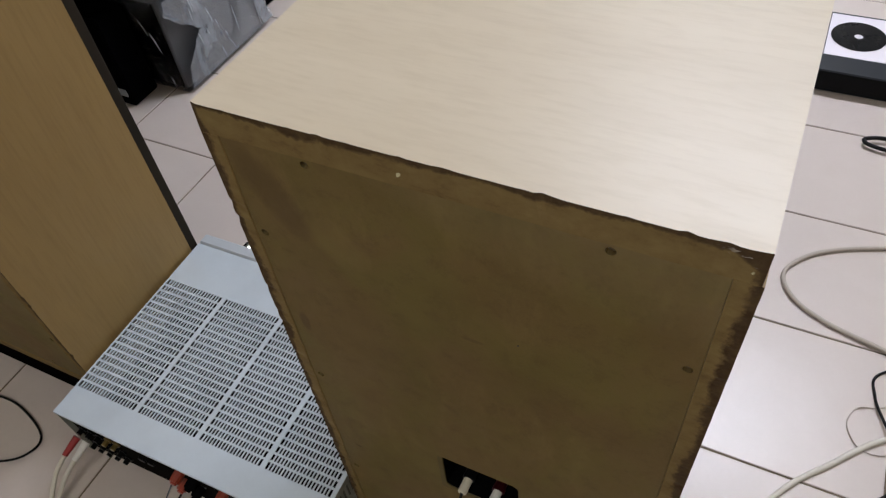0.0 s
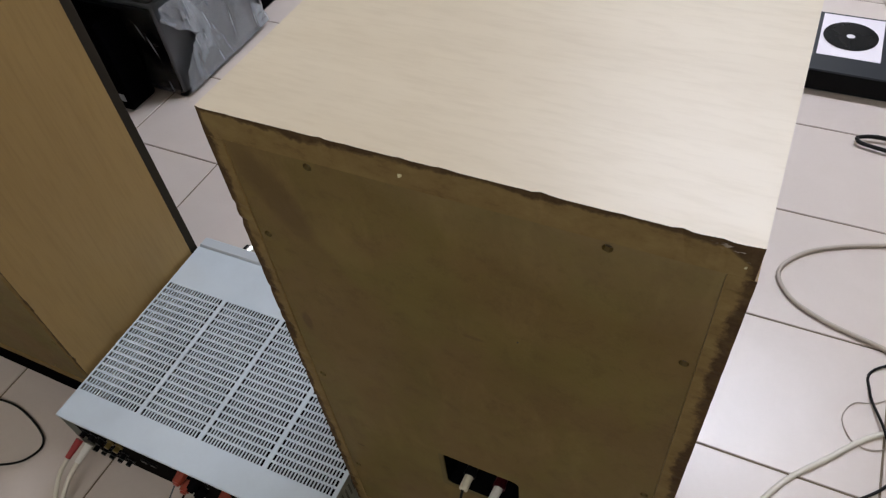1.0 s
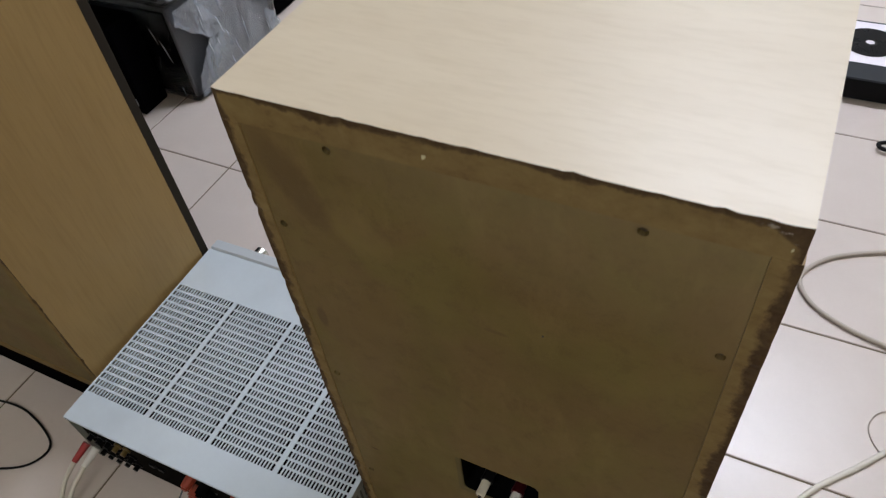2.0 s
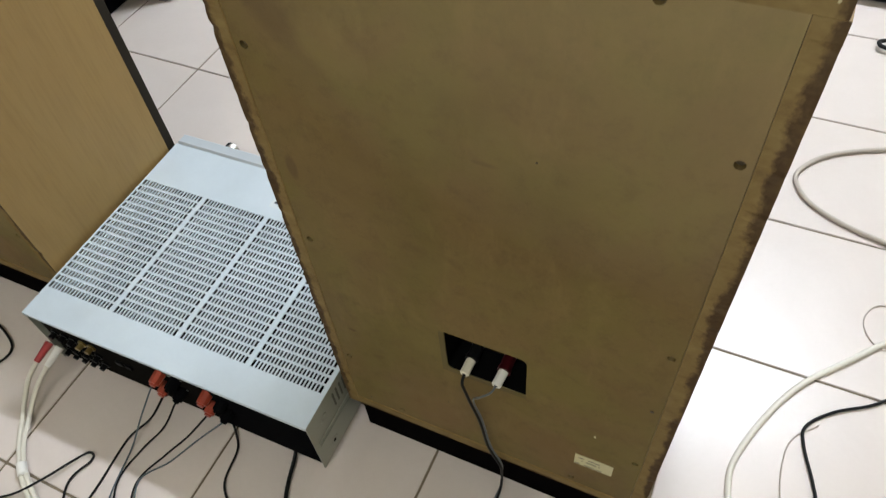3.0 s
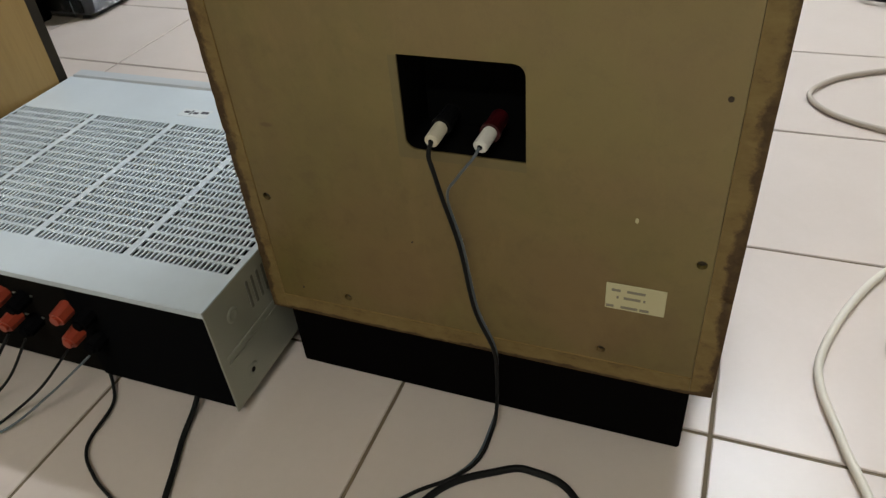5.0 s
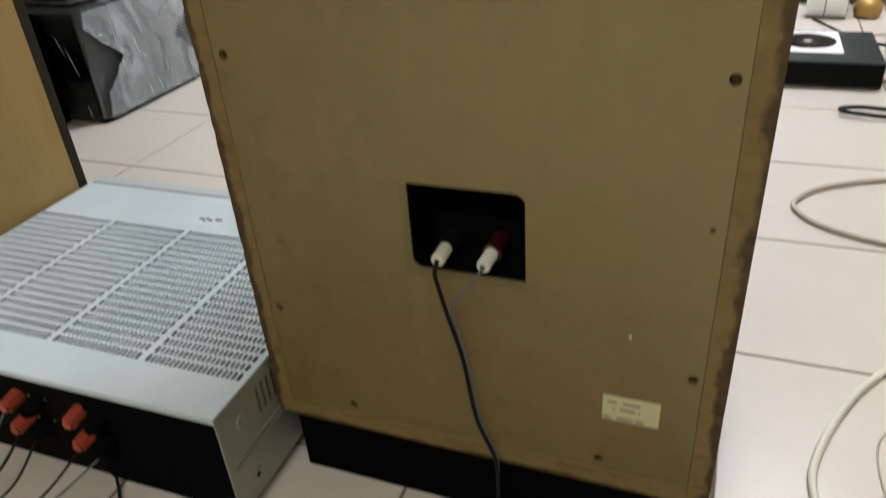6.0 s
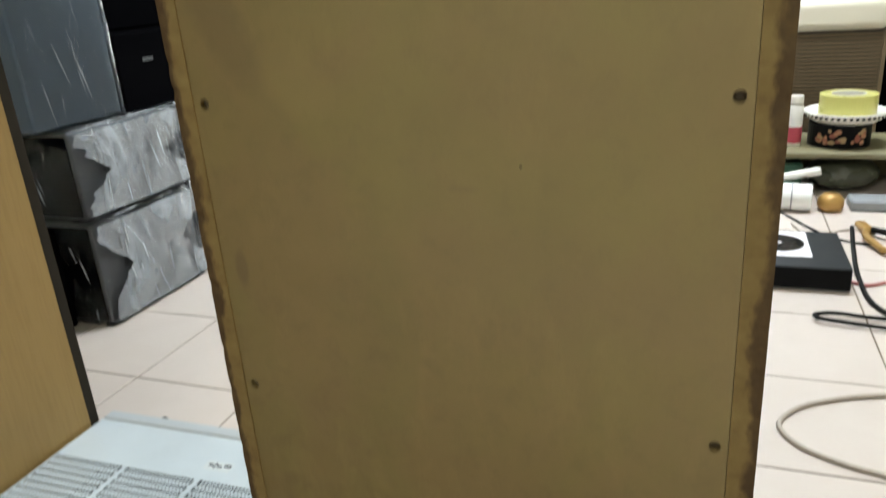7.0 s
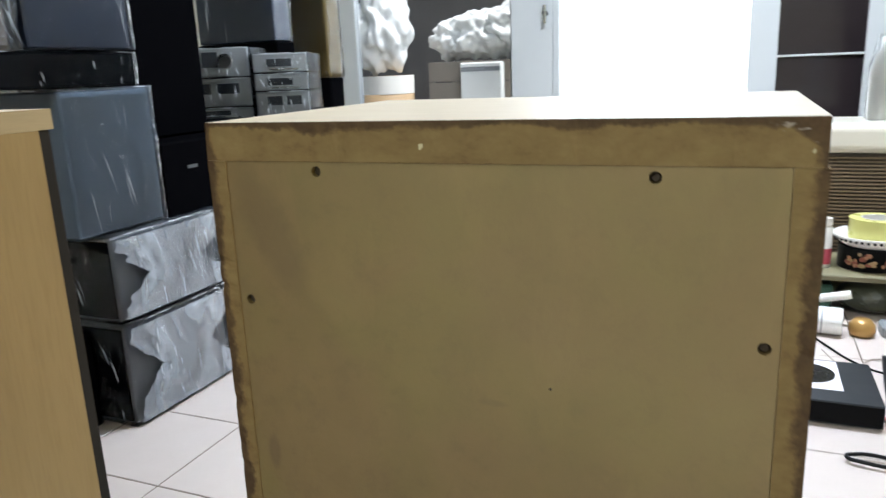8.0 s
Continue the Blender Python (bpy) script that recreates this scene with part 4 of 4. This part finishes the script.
# slatted heater-like cabinet
cab = thing("slatted_cabinet", (0.452, 2.42, 0.0), "brown slatted cabinet with a glossy cream top", "cabinet")
part("cabinet_body", box(0, 0.436, 0.012, 0.32, 0, 0.458), plain("dark_brown_board", (0.055, 0.04, 0.025), 0.6), cab)
part("cabinet_top", box(-0.004, 0.440, -0.012, 0.325, 0.459, 0.563, 0.028, segs=5), CREAM, cab, "glossy cream rounded top")
for k in range(32):
    z = 0.045 + 0.0128 * k
    part("slat", box(0.012, 0.424, 0.0, 0.0115, z, z + 0.0068), SLAT, cab)
for sx in (0.0, 0.4245):
    part("stile", box(sx, sx + 0.0115, -0.001, 0.0115, 0.0, 0.4585), SLAT, cab)
jug = thing("wrapped_bottle", (0.785, 2.56, 0.563), "white bottle wrapped in shiny clear plastic", "bottle")
part("bottle_body", lathe([(0.0, 0.0), (0.040, 0.0), (0.043, 0.02), (0.042, 0.17), (0.03, 0.22), (0.016, 0.24), (0.016, 0.28), (0.0, 0.28)], n=28), SACK, jug, "", True)
part("wrapper", lathe([(0.046, 0.002), (0.050, 0.06), (0.046, 0.12), (0.051, 0.18), (0.036, 0.23), (0.024, 0.29)], n=20), FILM, jug, "shiny clear wrapper", True)
sheet("dark_carton", box(0.905, 1.055, 2.50, 2.75, 0.0, 1.15, 0.006), DARK_BOX, "tall dark carton standing beside the slatted cabinet", "carton")
sheet("dark_carton", box(1.06, 1.40, 2.30, 2.75, 0.0, 0.95, 0.006), DARK_BOX, "broad dark carton standing beside another carton", "carton")


# ---- wrapped stock on the far side ----
def film_over(x0, x1, y0, y1, z0, z1, seed, fold=0.010, cuts=26, loose=1.0):
    """A loose film shell with cross folds on the ends, draped over a box."""
    bm = box(x0, x1, y0, y1, z0, z1)
    bmesh.ops.subdivide_edges(bm, edges=bm.edges[:], cuts=cuts, use_grid_fill=True)
    cy, cz, hy, hz = (y0 + y1) / 2, (z0 + z1) / 2, (y1 - y0) / 2, (z1 - z0) / 2
    for v in bm.verts:
        if v.co.x > x1 - 1e-4 or v.co.x < x0 + 1e-4:
            u, w = abs(v.co.y - cy) / hy, abs(v.co.z - cz) / hz
            ridge = max(0.0, 1 - 5.0 * abs(u - w)) * (1 - max(u, w) ** 4)
            v.co.x += (ridge * fold + 0.25 * fold) * (1 if v.co.x > cx_of(x0, x1) else -1)
    crumple(bm, 0.0055 * loose, 13, seed)
    crumple(bm, 0.0032 * loose, 40, seed + 3)
    for v in bm.verts:
        v.co.z = max(v.co.z, z0)
    return bm


def cx_of(a, b):
    return (a + b) / 2


def flap(d, z_wide, z_narrow, seed, grow=1.0, x=0.0165):
    """One trapezoid of folded film on the end of a parcel, wide at the edge and narrow in the middle."""
    bm = bmesh.new()
    n = 24
    grid = []
    for i in range(n + 1):
        t = i / n
        half = d * min(0.49, (0.49 * (1 - t) + 0.17 * t) * (1 + (grow - 1) * (0.35 + t))) * (1 + 0.20 * (0.2 + t) * noise.noise(Vector((seed * 3, t * 7, 0.5))))
        grid.append([bm.verts.new((x, d / 2 + half * (2 * k / n - 1), z_wide + (z_narrow - z_wide) * t)) for k in range(n + 1)])
    for a, b in zip(grid, grid[1:]):
        for k in range(n):
            q = (a[k], a[k + 1], b[k + 1], b[k])
            bm.faces.new(q if z_narrow > z_wide else tuple(reversed(q)))
    for v in bm.verts:
        v.co.x += 0.0035 * noise.noise(Vector((seed * 5, v.co.y * 45, v.co.z * 14))) + 0.001 * noise.noise(v.co * 80)
    return bm


def glint_slivers(owner, d, h, x, count, seed, turn=Matrix(), fat=1.0):
    """Thin white slivers in place of film glints, mostly upright over a parcel's end, and along its top edge."""
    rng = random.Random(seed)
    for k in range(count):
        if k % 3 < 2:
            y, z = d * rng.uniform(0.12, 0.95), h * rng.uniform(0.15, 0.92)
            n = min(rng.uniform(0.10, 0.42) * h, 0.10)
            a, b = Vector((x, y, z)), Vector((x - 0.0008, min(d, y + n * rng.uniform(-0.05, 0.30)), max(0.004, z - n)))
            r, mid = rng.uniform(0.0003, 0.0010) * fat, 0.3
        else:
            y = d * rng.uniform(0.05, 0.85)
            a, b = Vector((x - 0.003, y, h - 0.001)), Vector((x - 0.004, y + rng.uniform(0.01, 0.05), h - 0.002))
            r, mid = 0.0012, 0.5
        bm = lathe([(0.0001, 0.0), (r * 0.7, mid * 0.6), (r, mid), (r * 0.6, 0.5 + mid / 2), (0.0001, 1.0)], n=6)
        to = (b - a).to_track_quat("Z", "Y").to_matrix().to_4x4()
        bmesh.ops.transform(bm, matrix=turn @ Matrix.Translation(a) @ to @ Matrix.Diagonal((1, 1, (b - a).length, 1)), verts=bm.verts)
        part("film_glint", bm, GLINT, owner, "", True)


def wrapped(name, x0, x1, y0, y1, z0, z1, body, film, label, category, seed, front=None, gap=0.008):
    tight = film is not FILM
    gap = 0.005 if tight else gap
    t = thing(name, (x1, y0, z0), label, category, "wrapped stock")
    w, d, h = x1 - x0, y1 - y0, z1 - z0
    part("body", box(-w + gap, -gap, gap, d - gap, 0.002, h - gap, 0.004), body, t)
    if front:
        part("front", box(-w + gap + 0.004, -gap - 0.004, gap - 0.006, gap - 0.0005, 0.01, h - gap - 0.008, 0.003), front, t, "dark front face")
    if not tight:
        for lo, hi in ((h - 0.012, h * 0.5), (0.012, h * 0.5)):
            for k, grow in enumerate((1.35, 1.0, 0.72)):
                part("folded_flap", flap(d, lo, hi, seed + lo + k * 0.3, grow, 0.0158 + 0.0009 * k), FLAP, t, "milky folded film", True)
    part("film", film_over(-w, 0, 0, d, 0.0, h, seed, 0.001 if tight else 0.012, 26, 0.3 if tight else 1.0), film, t, "crumpled clear plastic film", True)
    glint_slivers(t, d, h, 0.003 if tight else 0.0185, 8 if tight else 20, int(seed * 10))
    glint_slivers(t, w, h, 0.004, 12, int(seed * 10) + 5, pose(-w, 0, 0, 0, 0, -90))
    return t


WR = "loudspeaker wrapped in crumpled clear film, stacked on the floor"
wrapped("wrapped_loudspeaker", -1.40, -0.945, 0.765, 1.125, 0.0, 0.255, STOCK, FILM, WR, "loudspeaker", 1.0, DARK_BOX)
wrapped("wrapped_loudspeaker", -1.40, -0.945, 0.765, 1.125, 0.256, 0.464, STOCK, FILM, "loudspeaker wrapped in shiny film on another one", "loudspeaker", 5.0, DARK_BOX)
low = sheet("black_carton", box(-1.45, -1.035, 0.668, 0.755, 0.0, 0.24, 0.006), DARK_BOX, "low black carton in front of wrapped stock", "carton")
part("carton_label", box(-1.075, -1.045, 0.6665, 0.668, 0.03, 0.05), PALE_BOX, low, "small pale label")
t = wrapped("wrapped_loudspeaker", -1.40, -0.955, 0.700, 0.960, 0.466, 0.785, GREY_BOX, FILM_THIN, "blue-grey loudspeaker in tight clear film on a stack", "loudspeaker", 8.0)
wrapped("wrapped_deck", -1.40, -0.955, 0.540, 0.925, 0.788, 0.862, DARK_BOX, FILM_FINE, "black flat deck wrapped in clear film", "deck", 3.0)
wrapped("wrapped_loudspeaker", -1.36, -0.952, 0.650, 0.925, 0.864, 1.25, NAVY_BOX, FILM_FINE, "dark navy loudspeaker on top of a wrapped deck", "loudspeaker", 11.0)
deck = sheet("black_deck", box(-1.40, -0.965, 0.975, 1.45, 0.454, 0.645, 0.005), DARK_BOX, "black component box behind wrapped loudspeakers", "deck")
part("deck_badge", box(-0.965, -0.9635, 1.062, 1.098, 0.574, 0.582), BADGE, deck, "small grey badge")
sheet("wood_crate", box(-1.40, -0.985, 1.135, 1.45, 0.0, 0.4535, 0.005), DARK_BOX, "black crate supporting stacked components", "crate")
t = thing("black_loudspeaker", (-1.085, 0.975, 0.646), "tall black loudspeaker stacked behind wrapped ones", "loudspeaker")
part("cabinet", box(-0.33, 0, 0, 0.33, 0, 0.62, 0.006), DARK_BOX, t)
part("grille", box(-0.32, -0.01, -0.012, -0.0005, 0.02, 0.60, 0.004), BLACK, t)
t = thing("bagged_goods", (-1.16, 0.594, 0.862), "brown goods bagged in crumpled clear plastic on a deck", "bag")
bm = box(-0.205, 0.205, -0.048, 0.048, 0, 0.40)
bmesh.ops.subdivide_edges(bm, edges=bm.edges[:], cuts=22, use_grid_fill=True)
crumple(bm, 0.008, 14, 2)
for v in bm.verts:
    v.co.z = max(0, v.co.z)
part("bag_film", bm, FILM, t, "", True)
part("goods", box(-0.19, 0.19, -0.036, 0.036, 0.0, 0.385, 0.01), plain("dull_brown_card", (0.16, 0.13, 0.10), 0.7), t)
glint_slivers(t, 0.096, 0.39, 0.207, 16, 77, pose(0, -0.048, 0))

# hi-fi components by the window
tb = thing("stock_table", (-1.86, 1.60, 0.0), "plain dark table under stacked hi-fi components", "table")
part("tabletop", box(0, 0.98, 0, 0.72, 0.62, 0.652, 0.003), DARK_BOX, tb)
for lx in (0.02, 0.92):
    for ly in (0.02, 0.66):
        part("leg", box(lx, lx + 0.04, ly, ly + 0.04, 0, 0.6195), DARK_BOX, tb)


def component(x0, w, y, z0, z1, kind, label):
    c = thing("hifi_component", (x0, y, z0), label, "hi-fi component", "stacked hi-fi components", 22)
    h = z1 - z0
    part("case", box(0.002, w - 0.002, 0.012, 0.26, 0.0, h - 0.002, 0.002), HIFI_DARK, c)
    f = part("front_plate", box(0, w, 0, 0.0118, 0.001, h - 0.002, 0.003), HIFI, c, "silver plastic front")
    if kind == "deck":
        for a, b in ((0.22, 0.50), (0.58, 0.86)):
            part("cassette_door", box(w * a, w * b, -0.003, -0.0003, h * 0.45, h * 0.8, 0.001), HIFI_DARK, f)
    elif kind == "amp":
        part("display", box(w * 0.42, w * 0.62, -0.003, -0.0003, h * 0.35, h * 0.85, 0.001), HIFI_DARK, f)
        part("dial", rod((w * 0.72, -0.018, h * 0.55), (w * 0.72, -0.0003, h * 0.55), h * 0.24, n=24), STEEL, f, "bright round dial")
        for k in range(4):
            part("button", box(w * (0.08 + 0.07 * k), w * (0.12 + 0.07 * k), -0.004, -0.0003, h * 0.55, h * 0.68, 0.001), STEEL, f)
    else:
        part("display", box(w * 0.25, w * 0.72, -0.003, -0.0003, h * 0.3, h * 0.7, 0.001), HIFI_DARK, f)
        part("button_row", box(w * 0.3, w * 0.85, -0.003, -0.0003, h * 0.12, h * 0.2, 0.001), STEEL, f)
    part("film", film_over(-0.004, w + 0.004, -0.022, 0.264, 0.0, h - 0.001, x0 * 7 + z0 * 13, 0.003, 12, 0.6), FILM_THIN, c, "clear plastic wrap", True)
    glint_slivers(c, w, h, 0.0, 16, int(abs(x0) * 100 + z0 * 1000), pose(0, -0.024, 0, 0, 0, -90), 2.6)
    return c


component(-1.550, 0.282, 1.687, 0.652, 0.692, "tuner", "silver tuner wrapped in clear plastic")
component(-1.550, 0.282, 1.687, 0.693, 0.795, "deck", "silver cassette deck wrapped in clear plastic")
component(-1.550, 0.282, 1.687, 0.796, 0.899, "amp", "silver compact amplifier wrapped in clear plastic")
component(-1.276, 0.190, 1.802, 0.652, 0.742, "deck", "small silver cassette deck in clear plastic")
component(-1.276, 0.190, 1.802, 0.743, 0.805, "tuner", "small silver tuner in clear plastic")
component(-1.276, 0.190, 1.802, 0.806, 0.873, "tuner", "small silver disc unit in clear plastic")
sheet("dark_carton", box(-1.835, -1.43, 2.19, 2.315, 0.652, 0.929, 0.005), DARK_BOX, "dark carton under a navy loudspeaker on the table", "carton")
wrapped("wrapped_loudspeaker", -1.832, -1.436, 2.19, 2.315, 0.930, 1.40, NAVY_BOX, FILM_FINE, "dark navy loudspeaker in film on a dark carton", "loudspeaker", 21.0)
t = thing("amber_cartons", (-1.78, 2.60, 0.0), "amber film wrapped cartons stacked by the window", "cartons")
part("lower_carton", box(0, 0.345, 0, 0.12, 0, 0.775, 0.006), DARK_BOX, t, "dark lower carton")
part("upper_carton", box(0.0, 0.340, 0.004, 0.118, 0.776, 1.35, 0.006), AMBER, t, "amber wrapped upper carton")
bm = film_over(-0.004, 0.345, -0.002, 0.124, 0.776, 1.354, 31, 0.004, 16)
part("film", bm, FILM_THIN, t, "shiny film", True)
part("carton_patch", box(0.02, 0.12, 0.0, 0.0036, 1.02, 1.12, 0.001), CARD, t, "dull brown patch")

# ---- goods seen through the shop window ----
sheet("yard_wall", box(-6.0, -1.42, 5.6, 5.8, -0.03, 3.2), plain("weathered_brown_render", (0.115, 0.105, 0.095), 0.8, 0, 0.3, 8), "weathered brown wall across the yard", "wall", "structure")
t = thing("drum", (-2.135, 4.6, -0.03), "cardboard drum with pale bands outside the window", "drum")
part("drum_body", lathe([(0.0, 0.0), (0.20, 0.0), (0.20, 0.79), (0.0, 0.79)], n=32), CARD, t, "", True)
for z in (0.44, 0.66):
    part("drum_band", lathe([(0.202, z), (0.202, z + 0.13)], n=32), WHITE_PLUG, t, "", True)


def sack(x, y, z, r, sx, sz, seed, label):
    bm = bmesh.new()
    bmesh.ops.create_icosphere(bm, subdivisions=5, radius=r)
    for v in bm.verts:
        v.co *= 1 + 0.34 * noise.noise(v.co * (2.2 / r) + Vector((seed, 0, 0))) + 0.20 * noise.noise(v.co * (4.5 / r) + Vector((seed, 4, 0)))
        v.co.x *= sx
        v.co.z *= sz
    low = min(v.co.z for v in bm.verts)
    bmesh.ops.translate(bm, verts=bm.verts, vec=(0, 0, -low))
    o = link("plastic_sack", bm, SACK, None, "", True)
    o.location = (x, y, z)
    return tagged(o, label, "sack", "white sacks")


sack(-2.135, 4.6, 0.755, 0.24, 0.75, 1.35, 1.0, "crumpled white plastic sack on a cardboard drum")
crate = thing("wooden_crate", (-1.755, 4.5, -0.03), "grey-brown wooden crate holding white sacks outside", "crate")
for k in range(6):
    part("board", box(0, 0.70, 0, 0.02, 0.02 + 0.143 * k, 0.155 + 0.143 * k, 0.002), GREY_WOOD, crate)
part("crate_top", box(0, 0.70, 0.021, 0.5, 0.84, 0.87), GREY_WOOD, crate)
for lx in (0.0, 0.67):
    part("post", box(lx, lx + 0.03, 0.021, 0.05, 0, 0.8395), GREY_WOOD, crate)
    part("post", box(lx, lx + 0.03, 0.46, 0.49, 0, 0.8395), GREY_WOOD, crate)
for k, (dx, r) in enumerate(((0.02, 0.15), (0.24, 0.19), (0.48, 0.20), (0.12, 0.12))):
    sack(-1.675 + dx, 4.75, 0.84, r, 1.1, 0.9, 3.0 + k, "lumpy white plastic sack lying on a rack")
t = thing("white_appliance", (-1.485, 4.42, -0.03), "square white appliance standing outside the window", "appliance")
part("cabinet", box(0, 0.30, 0, 0.07, 0, 0.86, 0.01), SACK, t)
part("top_edge", box(0.01, 0.29, -0.004, 0.0, 0.80, 0.83), PALE_BOX, t)

# ---- floor tiles ----
PX, PY = 0.2770, 0.2752
tile_bm = box(-PX / 2 + 0.0018, PX / 2 - 0.0018, -PY / 2 + 0.0018, PY / 2 - 0.0018, -0.010, 0.0, 0.0009)
tile_me = bpy.data.meshes.new("tile")
tile_bm.to_mesh(tile_me)
tile_bm.free()
tile_me.materials.append(TILE)
rest = bmesh.new()
count = 0
for i in range(-12, 9):
    for j in range(-12, 14):
        cx, cy = 0.3955 + (i + 0.5) * PX, 0.0285 + (j + 0.5) * PY
        if cx + PX / 2 > X1 + 0.09 or cx - PX / 2 < X0 - 0.09 or cy + PY / 2 > Y1 + 0.09 or cy - PY / 2 < Y0 - 0.09:
            continue
        if -1.9 < cx < 1.5 and -1.3 < cy < 3.6 and count < 300:
            t = new("tile", tile_me)
            t.parent = floor
            t.location = (cx, cy, 0)
            count += 1
        else:
            box(cx - PX / 2 + 0.0018, cx + PX / 2 - 0.0018, cy - PY / 2 + 0.0018, cy + PY / 2 - 0.0018, -0.010, 0.0, bm=rest)
far_tiles = part("outer_tiles", rest, TILE, floor)
tagged(far_tiles, kind="stuff")
